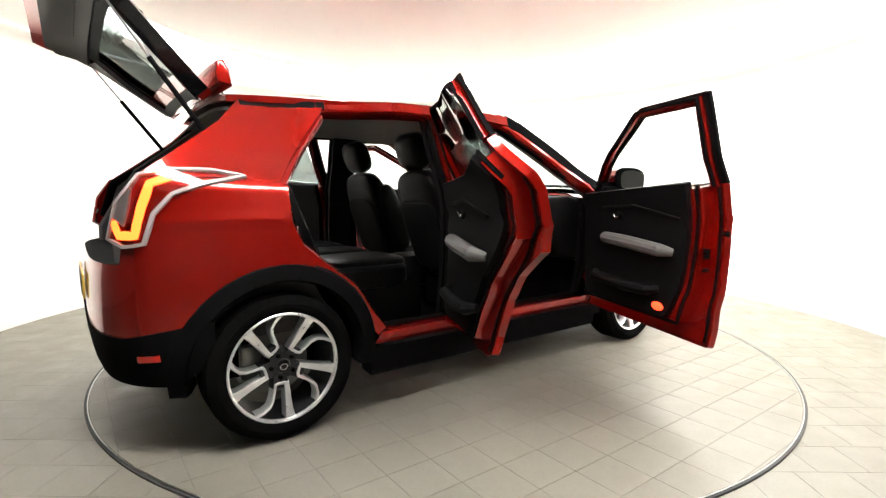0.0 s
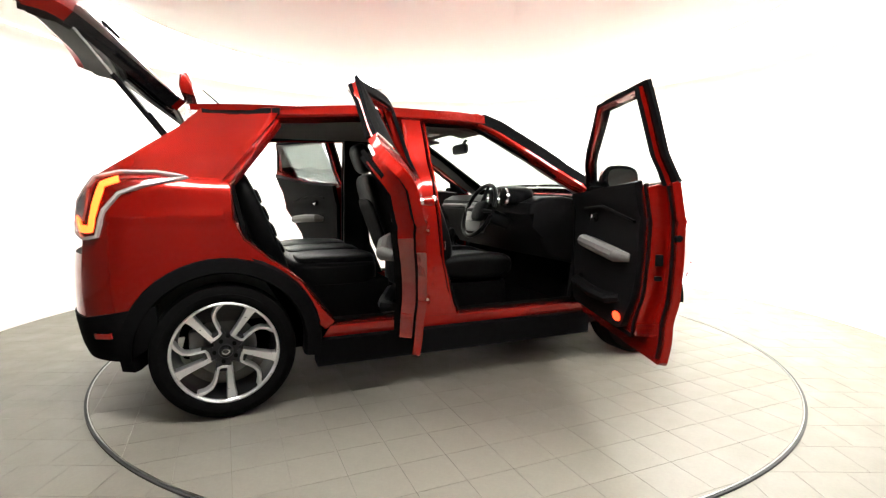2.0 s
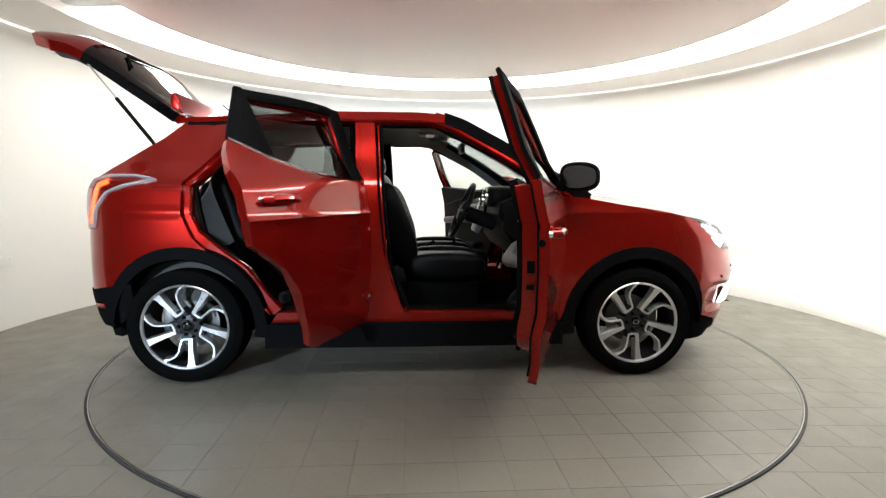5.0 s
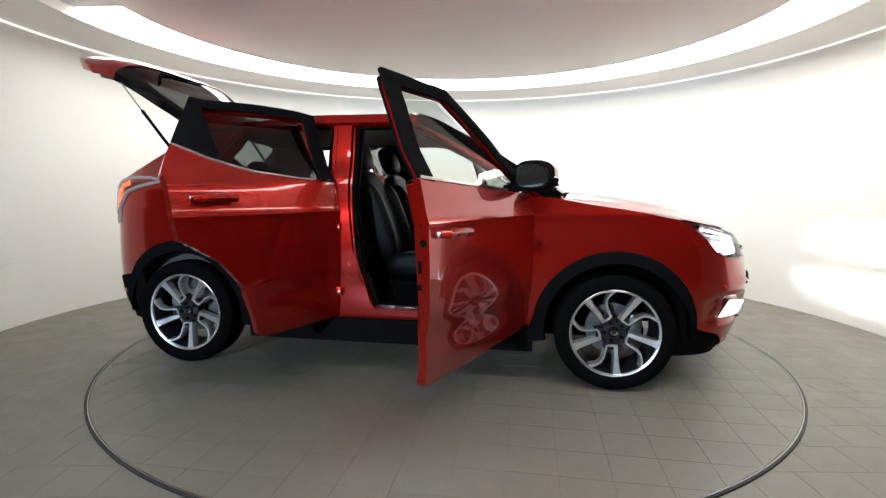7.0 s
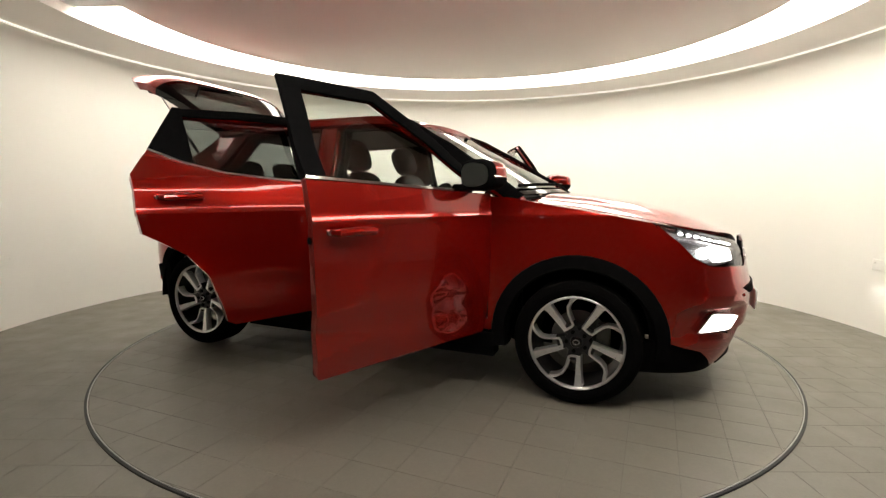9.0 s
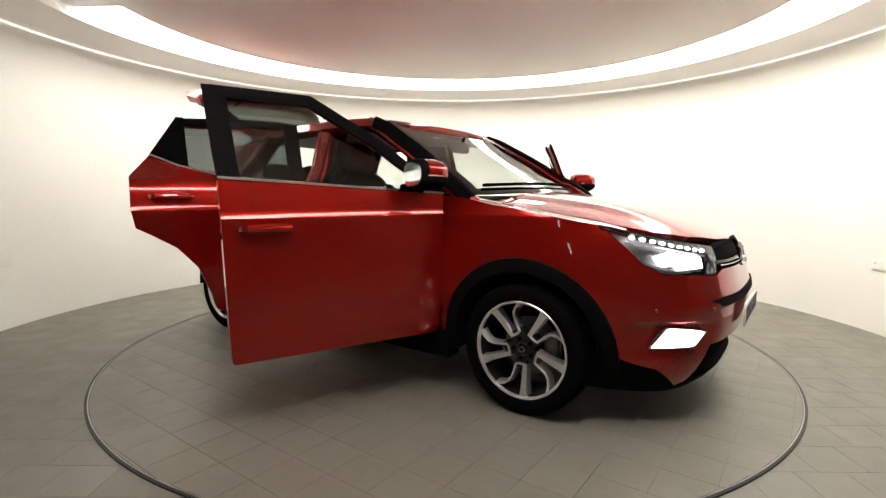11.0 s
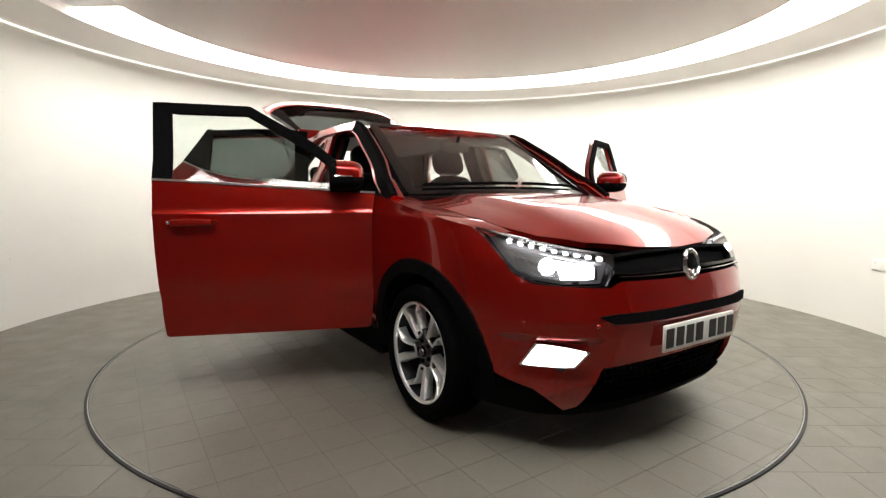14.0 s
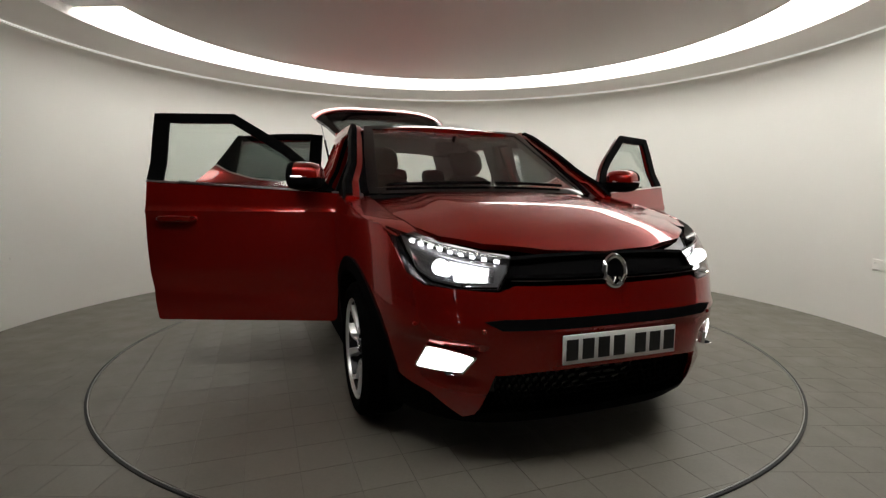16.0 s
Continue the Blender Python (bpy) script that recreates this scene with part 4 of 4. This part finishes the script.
def rear_door(s, swing):
    lower = [(-0.278, 1.142), (-0.274, 0.80), (-0.262, 0.55), (-0.250, 0.342), (-0.80, 0.342), (-0.845, 0.365), (-0.875, 0.46), (-0.945, 0.635), (-1.05, 0.755), (-1.17, 0.830), (-1.25, 0.875), (-1.27, 0.98), (-1.268, 1.165), (-1.158, 1.295), (-1.018, 1.234), (-0.81, 1.182), (-0.55, 1.155)]
    d = part("rear_door", skin(lower, s, 0.035, 0.0, 0.06, 0.018), PAINT, car, "open rear door, red outside and black inside")
    hung(d, HINGE_R, swing, s)
    inner = [(-0.32, 1.13), (-0.31, 0.45), (-0.36, 0.42), (-0.77, 0.42), (-0.84, 0.56), (-0.93, 0.70), (-1.10, 0.845), (-1.19, 0.92), (-1.20, 1.15), (-1.13, 1.24), (-1.0, 1.21), (-0.8, 1.165)]
    part("inner_shell", skin(inner, s, 0.07, 0.034), PAINT, d)
    lining = [(-0.33, 1.14), (-0.32, 0.50), (-0.38, 0.45), (-0.74, 0.45), (-0.80, 0.58), (-0.89, 0.73), (-1.06, 0.87), (-1.12, 0.94), (-1.135, 1.16), (-1.09, 1.235), (-0.98, 1.215), (-0.8, 1.175)]
    t = trim_panel(lining, s, 0.10, d)
    part("door_seal", band([(-0.33, 0.46), (-0.40, 0.435), (-0.76, 0.435), (-0.82, 0.57), (-0.91, 0.715), (-1.08, 0.86), (-1.16, 0.93), (-1.17, 1.15), (-1.11, 1.24)], s, 0.018, 0.016, 0.095), SEAL, d)
    part("edge_seal", band([(-0.82, 0.38), (-0.855, 0.49), (-0.925, 0.65), (-1.15, 0.85), (-1.235, 0.98), (-1.235, 1.15)], s, 0.012, 0.012, 0.034), SEAL, d)
    part("window_frame", band([(-0.325, 1.15), (-0.33, 1.516), (-0.70, 1.520), (-0.975, 1.510), (-1.125, 1.29)], s, 0.05, 0.016, -0.002), BLACK, d, "satin black outer frame")
    part("quarter_cover", skin([(-0.965, 1.535), (-1.005, 1.535), (-1.160, 1.297), (-0.96, 1.220)], s, 0.016, -0.003), BLACK, d, "satin black corner panel")
    part("pillar_cover", skin([(-0.288, 1.53), (-0.38, 1.53), (-0.375, 1.145), (-0.280, 1.142)], s, 0.016, -0.003), BLACK, d, "satin black pillar cover")
    part("frame_inner", band([(-0.335, 1.14), (-0.34, 1.506), (-0.965, 1.502), (-1.10, 1.29)], s, 0.040, 0.03, 0.017), PAINT, d, "red inner window frame")
    part("frame_seal", band([(-0.33, 1.14), (-0.34, 1.508), (-0.967, 1.506), (-1.11, 1.29)], s, 0.016, 0.018, 0.040), SEAL, d)
    pane = [(-0.36, 1.135), (-0.37, 1.49), (-0.95, 1.49), (-1.08, 1.27), (-0.96, 1.205), (-0.8, 1.165), (-0.55, 1.142)]
    part("window", pane_skin(pane, s), TINT, d)
    part("belt_strip", band([(-0.278, 1.144), (-0.55, 1.158), (-0.81, 1.185), (-1.018, 1.237), (-1.156, 1.297)], s, 0.014, 0.014, -0.006), CHROME, d, "thin chrome belt strip")
    handle(-1.06, 1.052, s, d)
    door_lining(s, d, t, 0.10, -0.42, -1.0, 0.03)
    for z, h in ((1.00, 0.05), (0.935, 0.02)):
        b = bmesh.new()
        box(b, (-1.18, s * (half(-1.18, z) - 0.07), z), (0.02, 0.03, h), None, 0.004)
        part("latch", b, SEAL, d)
    b = bmesh.new()
    ring_profile(b, [(0.001, 0.012), (0.014, 0.010), (0.018, -0.004)], 14, Matrix.Translation((-1.25, s * (half(-1.25, 1.0) - 0.02), 1.0)) @ Matrix.Rotation(radians(-90), 4, "Y"))
    part("buffer", b, SEAL, d)


for sd, a, b_ in ((-1, 69.2, 67.7), (1, 65, 66)):
    front_door(sd, a)
    rear_door(sd, b_)


def tailgate():
    """The tailgate stands open; its outline is given as closed, then turned about the roof hinge."""
    glass_ = [(-33, 1.16), (33, 1.16), (34, 1.30), (30, 1.45), (-30, 1.45), (-34, 1.30)]
    low = [(-36, 0.885), (36, 0.885), (43, 0.99), (45, 1.15), (-45, 1.15), (-43, 0.99)]
    d = part("tailgate", tail_panel(low, 0.065), PAINT, car, "raised red tailgate with grey lining and dark glass")
    for s in (-1, 1):
        sidebar = [(33 * s, 1.15), (45 * s, 1.15), (42 * s, 1.32), (37 * s, 1.50), (29 * s, 1.50), (34 * s, 1.32)]
        part("side_frame", tail_panel(sidebar, 0.07), GLOSS, d, "gloss black side of the tailgate")
    part("top_frame", tail_panel([(-37, 1.43), (37, 1.43), (36, 1.52), (-36, 1.52)], 0.06), PAINT, d)
    part("window", tail_panel(glass_, 0.005, 0.01), TINT, d)
    part("lining", tail_panel([(-31, 0.935), (31, 0.935), (38, 1.00), (41, 1.14), (-41, 1.14), (-38, 1.00)], 0.045, 0.062), LINING, d, "dark grey plastic inner lining")
    part("lining_pocket", tail_panel(rounded([(-14, 0.96), (14, 0.96), (12, 1.06), (-12, 1.06)], 0.02), 0.02, 0.103), HEADLINER, d)
    part("window_trim", rail([(-33, 1.15), (33, 1.15), (36, 1.30), (31, 1.46), (-31, 1.46), (-36, 1.30)], back(0.075), 0.05, 0.02, closed=True), TRIM, d)
    b = bmesh.new()
    sp = [(-1.425, 1.575), (-1.49, 1.568), (-1.538, 1.550), (-1.534, 1.520), (-1.48, 1.508), (-1.44, 1.515)]
    prism(sp, -0.56, 0.56, b, None, 0.012)
    part("spoiler", b, PAINT, d, "red roof spoiler")
    b = bmesh.new()
    tube([back(-0.004)(-2, 1.17), back(-0.006)(10, 1.20), back(-0.006)(22, 1.27)], 0.008, b)
    part("wiper", b, BLACK, d)
    b = bmesh.new()
    box(b, (-1.885, 0, 0.925), (0.03, 0.06, 0.04), None, 0.006)
    part("lock", b, BLACK, d)
    h = Matrix.Translation((-1.42, 0, 1.545))
    turn = h @ Matrix.Rotation(radians(85.5), 4, "Y") @ h.inverted()
    d.matrix_basis = turn
    for s in (-1, 1):
        top = turn @ Vector(back(0.06)(-40 * s, 1.10))
        foot = Vector((-1.52, s * 0.60, 1.33))
        mid = foot.lerp(top, 0.55)
        st = part("strut", tube([foot, mid], 0.011), SEAL, car, "black gas strut holding up the tailgate")
        part("rod", tube([mid, top], 0.005), STEEL, st)


tailgate()

# ---- car: wheels ----
RIM = 0.246


def wheel(x, s):
    c = Matrix.Translation((x, 0, 0.325)) @ Matrix.Diagonal((1, s, 1, 1))
    w = part("wheel", ring_profile(bmesh.new(), [(0.215, 0.68), (0.224, 0.75), (0.227, 0.855), (0.232, 0.868), (0.239, 0.868), (0.235, 0.68), (0.215, 0.68)], 56, c, axis="y"), RIMDARK, car, "five-spoke two-tone alloy wheel")
    part("tyre", ring_profile(bmesh.new(), [(0.238, 0.68), (0.26, 0.672), (0.30, 0.675), (0.318, 0.69), (0.325, 0.71), (0.325, 0.74), (0.319, 0.743), (0.319, 0.751), (0.325, 0.754), (0.325, 0.805), (0.319, 0.808), (0.319, 0.816), (0.325, 0.819), (0.325, 0.845), (0.318, 0.868), (0.30, 0.882), (0.285, 0.884), (0.283, 0.887), (0.265, 0.886), (0.25, 0.880), (0.240, 0.872)], 72, c, axis="y"), TYRE, w, "black rubber tyre")
    part("rim_edge", ring_profile(bmesh.new(), [(0.229, 0.862), (0.231, 0.873), (0.240, 0.878), (0.246, 0.873), (0.243, 0.862)], 64, c, axis="y"), ALLOY, w, "bright machined rim edge")
    part("brake_disc", ring_profile(bmesh.new(), [(0.06, 0.75), (0.145, 0.75), (0.145, 0.735), (0.06, 0.735)], 40, c, axis="y"), DISC, w)
    b = bmesh.new()
    box(b, (0.125 if x > 0 else -0.125, 0.76, 0.02), (0.07, 0.06, 0.15), c, 0.015)
    part("caliper", b, DISC, w)
    part("hub", ring_profile(bmesh.new(), [(0.001, 0.846), (0.030, 0.846), (0.034, 0.838), (0.062, 0.834), (0.072, 0.815), (0.072, 0.74), (0.001, 0.74)], 40, c, axis="y"), RIMDARK, w)
    cap = part("cap", ring_profile(bmesh.new(), [(0.001, 0.852), (0.020, 0.852), (0.028, 0.847), (0.029, 0.842)], 28, c, axis="y"), GLOSS, w)
    part("cap_ring", tube([c @ Vector((0.016 * math.cos(2 * math.pi * i / 20), 0.853, 0.012 * math.sin(2 * math.pi * i / 20))) for i in range(20)], 0.0035, closed=True), CHROME, cap)
    for k in range(5):
        m = c @ Matrix.Rotation(radians(72 * k), 4, "Y")

        def arm(pts, ws, y0, y1, drop, mat, name):
            bb = bmesh.new()
            rows = []
            for i, (px, pz) in enumerate(pts):
                a, e = pts[max(i - 1, 0)], pts[min(i + 1, len(pts) - 1)]
                t = Vector((e[0] - a[0], e[1] - a[1])).normalized()
                n = Vector((-t.y, t.x))
                y = y0 + (y1 - y0) * i / (len(pts) - 1)
                hw = ws[i] / 2
                sec = [(-hw - 0.004, y - drop), (-hw, y - 0.003), (-hw + 0.002, y), (hw - 0.002, y), (hw, y - 0.003), (hw + 0.004, y - drop)]
                rows.append([bb.verts.new(m @ Vector((px * RIM + n.x * o, yy, pz * RIM + n.y * o))) for o, yy in sec])
            for a, e in zip(rows, rows[1:]):
                for j in range(6):
                    bb.faces.new((a[j], a[(j + 1) % 6], e[(j + 1) % 6], e[j]))
            bb.faces.new(rows[0])
            bb.faces.new(list(reversed(rows[-1])))
            return part(name, bb, mat, w, angle=30)
        # dark backing first, then the bright faces a little proud of it
        arm([(-0.04, -0.20), (-0.05, -0.40)], [0.062, 0.07], 0.836, 0.842, 0.05, RIMDARK, "spoke_root")
        arm([(0.055, -0.30), (0.06, -0.45), (0.065, -0.65), (0.075, -0.85), (0.085, -0.95)], [0.022, 0.024, 0.029, 0.037, 0.048], 0.844, 0.868, 0.045, ALLOY, "spoke")
        arm([(0.07, -0.33), (0.02, -0.315), (-0.09, -0.315), (-0.145, -0.335)], [0.012, 0.013, 0.013, 0.012], 0.844, 0.844, 0.04, ALLOY, "spoke_bridge")
        arm([(-0.14, -0.32), (-0.165, -0.42), (-0.21, -0.60), (-0.27, -0.70), (-0.38, -0.76), (-0.56, -0.80)], [0.013, 0.012, 0.012, 0.013, 0.014, 0.020], 0.844, 0.868, 0.05, ALLOY, "spoke_branch")
        bb = bmesh.new()
        ring_profile(bb, [(0.001, 0.846), (0.009, 0.846), (0.010, 0.834)], 12, m @ Matrix.Translation((-0.012, 0, -0.05)), axis="y")
        part("wheel_nut", bb, SEAL, w)


for wx in (-1.3, 1.3):
    for ws in (-1, 1):
        wheel(wx, ws)

# ---- car: cabin ----


def lump(c, size, power=0.6, m=None, bm=None, seg=24):
    """A rounded cushion: a sphere squared off."""
    bm = bm or bmesh.new()
    r = bmesh.ops.create_uvsphere(bm, u_segments=seg, v_segments=seg // 2, radius=1)
    for v in r["verts"]:
        q = [math.copysign(abs(k) ** power, k) for k in v.co]
        p = Vector((c[0] + size[0] * q[0] / 2, c[1] + size[1] * q[1] / 2, c[2] + size[2] * q[2] / 2))
        v.co = m @ p if m else p
    return bm


def lean(x, z, deg):
    return Matrix.Translation((x, 0, z)) @ Matrix.Rotation(radians(deg), 4, "Y") @ Matrix.Translation((-x, 0, -z))


def front_seat(y):
    bx = 0.02
    seat = part("front_seat", lump((bx + 0.16, y, 0.60), (0.54, 0.50, 0.17), 0.55), LEATHER, car, "black leather front seat")
    m = lean(bx - 0.08, 0.62, -20)
    part("backrest", lump((bx - 0.09, y, 0.93), (0.15, 0.48, 0.66), 0.55, m), LEATHER, seat)
    for o in (-1, 1):
        part("bolster", lump((bx - 0.05, y + o * 0.20, 0.90), (0.17, 0.11, 0.52), 0.7, m), LEATHER, seat)
        part("cushion_side", lump((bx + 0.16, y + o * 0.21, 0.625), (0.50, 0.11, 0.17), 0.7), LEATHER, seat)
        bb = tube([m @ Vector((bx - 0.09, y + o * 0.06, 1.22)), m @ Vector((bx - 0.085, y + o * 0.06, 1.34))], 0.007)
        part("headrest_post", bb, CHROME, seat)
    part("headrest", lump((bx - 0.075, y, 1.375), (0.13, 0.29, 0.23), 0.7, m), LEATHER, seat)
    part("back_panel", lump((bx - 0.165, y, 0.86), (0.03, 0.38, 0.46), 0.4, m), TRIM, seat)
    b = bmesh.new()
    box(b, (bx + 0.14, y, 0.43), (0.46, 0.44, 0.20), None, 0.02)
    part("seat_base", b, CARPET, seat)


front_seat(-0.37)
front_seat(0.37)


def rear_seat():
    bench = part("rear_seat", lump((-0.70, 0, 0.62), (0.52, 1.26, 0.18), 0.4, seg=32), LEATHER, car, "black leather rear bench")
    m = lean(-0.92, 0.66, -22)
    for y in (-0.40, 0.0, 0.40):
        wd = 0.40 if y else 0.34
        part("backrest", lump((-1.01, y, 0.95), (0.12, wd - 0.03, 0.66), 0.45, m), LEATHER, bench)
        part("headrest", lump((-1.01, y, 1.325), (0.09, 0.24, 0.14), 0.6, m), LEATHER, bench)
        part("cushion", lump((-0.69, y, 0.69), (0.46, wd - 0.02, 0.08), 0.5), LEATHER, bench)
        for z in (0.80, 0.90, 1.0, 1.10):
            part("stitch_roll", lump((-0.952, y, z), (0.035, wd - 0.13, 0.085), 0.55, m, seg=16), LEATHER, bench)
    b = bmesh.new()
    box(b, (-0.66, 0, 0.48), (0.50, 1.24, 0.22), None, 0.02)
    part("seat_base", b, CARPET, bench)


rear_seat()


def dashboard():
    prof = [(0.93, 1.035), (0.75, 1.065), (0.58, 1.055), (0.50, 1.02), (0.49, 0.95), (0.54, 0.88), (0.57, 0.78), (0.66, 0.66), (0.93, 0.60)]
    d = part("dashboard", prism(prof, -0.70, 0.70, None, None, 0.03), TRIM, car, "black dashboard with silver details")
    part("binnacle", lump((0.54, -0.37, 1.06), (0.20, 0.40, 0.14), 0.6), TRIM, d)
    for y in (-0.45, -0.29):
        bb = bmesh.new()
        mm = Matrix.Translation((0.440, y, 1.055)) @ Matrix.Rotation(radians(-80), 4, "Y")
        ring_profile(bb, [(0.052, -0.01), (0.058, 0.006), (0.062, -0.01)], 24, mm)
        part("dial", bb, CHROME, d)
    part("trim_strip", tube([(0.478, -0.10, 0.985), (0.478, 0.3, 0.985), (0.485, 0.66, 0.975)], 0.012), GREYTRIM, d, "silver trim strip")
    bb = bmesh.new()
    box(bb, (0.47, 0, 0.90), (0.06, 0.26, 0.22), lean(0.47, 0.9, 12), 0.015)
    cc = part("centre_stack", bb, GREYTRIM, d, "silver centre stack")
    bb = bmesh.new()
    box(bb, (0.438, 0, 0.925), (0.01, 0.20, 0.12), lean(0.47, 0.9, 12), 0.003)
    part("screen", bb, GLOSS, cc)
    for y in (-0.17, 0.17):
        bb = bmesh.new()
        box(bb, (0.475, y, 0.93), (0.03, 0.05, 0.15), lean(0.47, 0.9, 8), 0.008)
        part("air_vent", bb, GLOSS, d)
    bb = bmesh.new()
    box(bb, (0.15, 0, 0.55), (0.75, 0.22, 0.22), None, 0.03)
    co = part("centre_console", bb, TRIM, car, "black centre console with gear lever")
    part("gear_lever", tube([(0.30, 0, 0.66), (0.27, 0, 0.76)], 0.009), CHROME, co)
    part("knob", lump((0.267, 0, 0.79), (0.05, 0.045, 0.07), 0.8), TRIM, co)
    bb = bmesh.new()
    box(bb, (0.30, 0, 0.662), (0.20, 0.14, 0.006), None, 0.002)
    part("console_plate", bb, CHROME, co)
    part("handbrake", tube([(0.02, 0.05, 0.66), (0.14, 0.05, 0.72)], 0.014), TRIM, co)
    # wheel
    m = Matrix.Translation((0.30, -0.37, 0.965)) @ Matrix.Rotation(radians(-66), 4, "Y")
    sw = part("steering_wheel", tube([m @ Vector((0.185 * math.cos(2 * math.pi * i / 36), 0.185 * math.sin(2 * math.pi * i / 36), 0)) for i in range(36)], 0.015, closed=True, n=10), LEATHER, car, "black leather steering wheel with dark spokes")
    part("boss", lump((0, 0, -0.01), (0.15, 0.17, 0.06), 0.7, m), TRIM, sw)
    for a in (0, 180, 270):
        ca, sa = math.cos(radians(a + 90)), math.sin(radians(a + 90))
        part("spoke", tube([m @ Vector((ca * 0.06, sa * 0.06, 0)), m @ Vector((ca * 0.18, sa * 0.18, 0))], [0.016, 0.010]), TRIM, sw)
    part("column", tube([m @ Vector((0, 0, -0.03)), Vector((0.52, -0.37, 0.88))], 0.05, n=12), TRIM, sw)
    part("rear_view_mirror", lump((0.33, 0.0, 1.40), (0.035, 0.24, 0.075), 0.5), TRIM, car)
    part("mirror_stem", tube([(0.34, 0, 1.42), (0.38, 0, 1.47)], 0.012), TRIM, car)
    bb = bmesh.new()
    box(bb, (0.12, 0, 1.505), (0.20, 0.18, 0.03), None, 0.01)
    rl = part("roof_console", bb, GREYTRIM, car)
    for y in (-0.05, 0.05):
        bb = bmesh.new()
        box(bb, (0.10, y, 1.488), (0.06, 0.05, 0.006), None, 0.002)
        part("reading_lamp", bb, PLATE, rl)
    for y in (-0.38, 0.38):
        bb = bmesh.new()
        box(bb, (0.18, y, 1.475), (0.15, 0.36, 0.018), lean(0.18, 1.475, 12), 0.007)
        part("sun_visor", bb, HEADLINER, car)


dashboard()

# ---- floor tiles ----
PITCH, JOINT = 0.205, 0.0016


def clip_circle(poly, r):
    """The part of a small convex polygon inside a circle about the origin."""
    out = []
    k = len(poly)
    for i in range(k):
        a, b = Vector(poly[i]), Vector(poly[(i + 1) % k])
        ia, ib = a.length < r, b.length < r
        if ia:
            out.append(a)
        if ia != ib:
            lo, hi = (a, b) if ia else (b, a)
            for _ in range(20):
                mid = (lo + hi) / 2
                lo, hi = (mid, hi) if mid.length < r else (lo, mid)
            out.append(lo)
    return out


def tile_mesh(polys, z0, z1, name):
    verts, faces = [], []
    for poly in polys:
        n, k = len(poly), len(verts)
        verts += [(p[0], p[1], z0) for p in poly] + [(p[0], p[1], z1) for p in poly]
        faces.append([k + n + i for i in range(n)])
        faces += [[k + i, k + (i + 1) % n, k + n + (i + 1) % n, k + n + i] for i in range(n)]
    me = bpy.data.meshes.new(name)
    me.from_pydata(verts, [], faces)
    me.materials.append(TILE)
    return me


def square(cx, cy):
    h = (PITCH - JOINT) / 2
    return [(cx - h, cy - h), (cx + h, cy - h), (cx + h, cy + h), (cx - h, cy + h)]


def lay_turntable():
    whole = tile_mesh([square(0, 0)], 0.0, 0.0035, "tile")
    rest = []
    r = R_TABLE - 0.017
    for i in range(-12, 13):
        for j in range(-12, 13):
            cx, cy = 0.0205 + PITCH * (i + 0.5) - 0.1, 0.057 + PITCH * (j + 0.5)
            sq = square(cx, cy)
            d = [math.hypot(*q) for q in sq]
            if min(d) >= r + 0.1:
                continue
            if max(d) < r:
                if math.hypot(cx, cy) > 0.6:
                    ob = new("tile", whole)
                    ob.location = (cx, cy, 0)
                    ob.parent = turntable
                else:
                    rest.append(sq)
            else:
                cl = clip_circle(sq, r)
                if len(cl) > 2:
                    rest.append([tuple(q) for q in cl])
    ob = new("tiles", tile_mesh(rest, 0.0, 0.0035, "tiles"))
    ob.parent = turntable
    tagged(ob, kind="stuff")


def lay_floor():
    whole = tile_mesh([square(0, 0)], -0.012, -0.004, "tile")
    rest, n = [], 0
    for j in range(-26, 20):
        for i in range(-22, 23):
            cx, cy = 0.05 + PITCH * (i + 0.5 * (j % 2)), -1.415 - PITCH / 2 + PITCH * j
            d = math.hypot(cx, cy)
            if d < R_TABLE - 0.16 or math.hypot(cx - CX, cy - CY) > WALL_R + 0.15 and cy > -2.2:
                continue
            if n < 300 and -3.2 < cy < 0.6:
                ob = new("tile", whole)
                ob.location = (cx, cy, 0)
                ob.parent = floor
                n += 1
            else:
                rest.append(square(cx, cy))
    ob = new("tiles", tile_mesh(rest, -0.012, -0.004, "tiles"))
    ob.parent = floor
    tagged(ob, kind="stuff")


lay_turntable()
lay_floor()

# ---- what moves: the turntable and the car on it turn together ----
OFF = Vector((-0.219, 0.0, 0.0035))
TURN = [(0, 36.89), (1, 30.41), (2, 23.87), (3, 17.25), (4, 10.61), (5, 3.98), (6.5, -6.03), (8, -15.86), (9, -22.53), (10, -29.2), (11.3, -37.97), (12.5, -46.17), (14, -56.37), (15, -63.1), (16, -69.73)]


def turned(t):
    return float(np.interp(t, [r[0] for r in TURN], [r[1] for r in TURN]))


# the unseen sliding door that times the daylight: the place of its leading edge
SLIDE = [(0, -3.13), (4.3, -3.13), (5.0, -2.5), (5.8, -1.93), (6.9, -2.02), (7.3, -2.22), (7.7, -2.48), (8.0, -2.70), (8.2, -2.90), (8.4, -3.13), (16, -3.13)]


def motions():
    times = [0.5 * i for i in range(33)]
    walk(turntable, [(t, pose(0, 0, 0, 0, 0, turned(t))) for t in times])
    walk(unseen_door, [(t, pose(x + 0.63, -5.92, 0.0)) for t, x in SLIDE])
    walk(car, [(t, pose(0, 0, 0, 0, 0, turned(t)) @ Matrix.Translation(OFF)) for t in times])


motions()
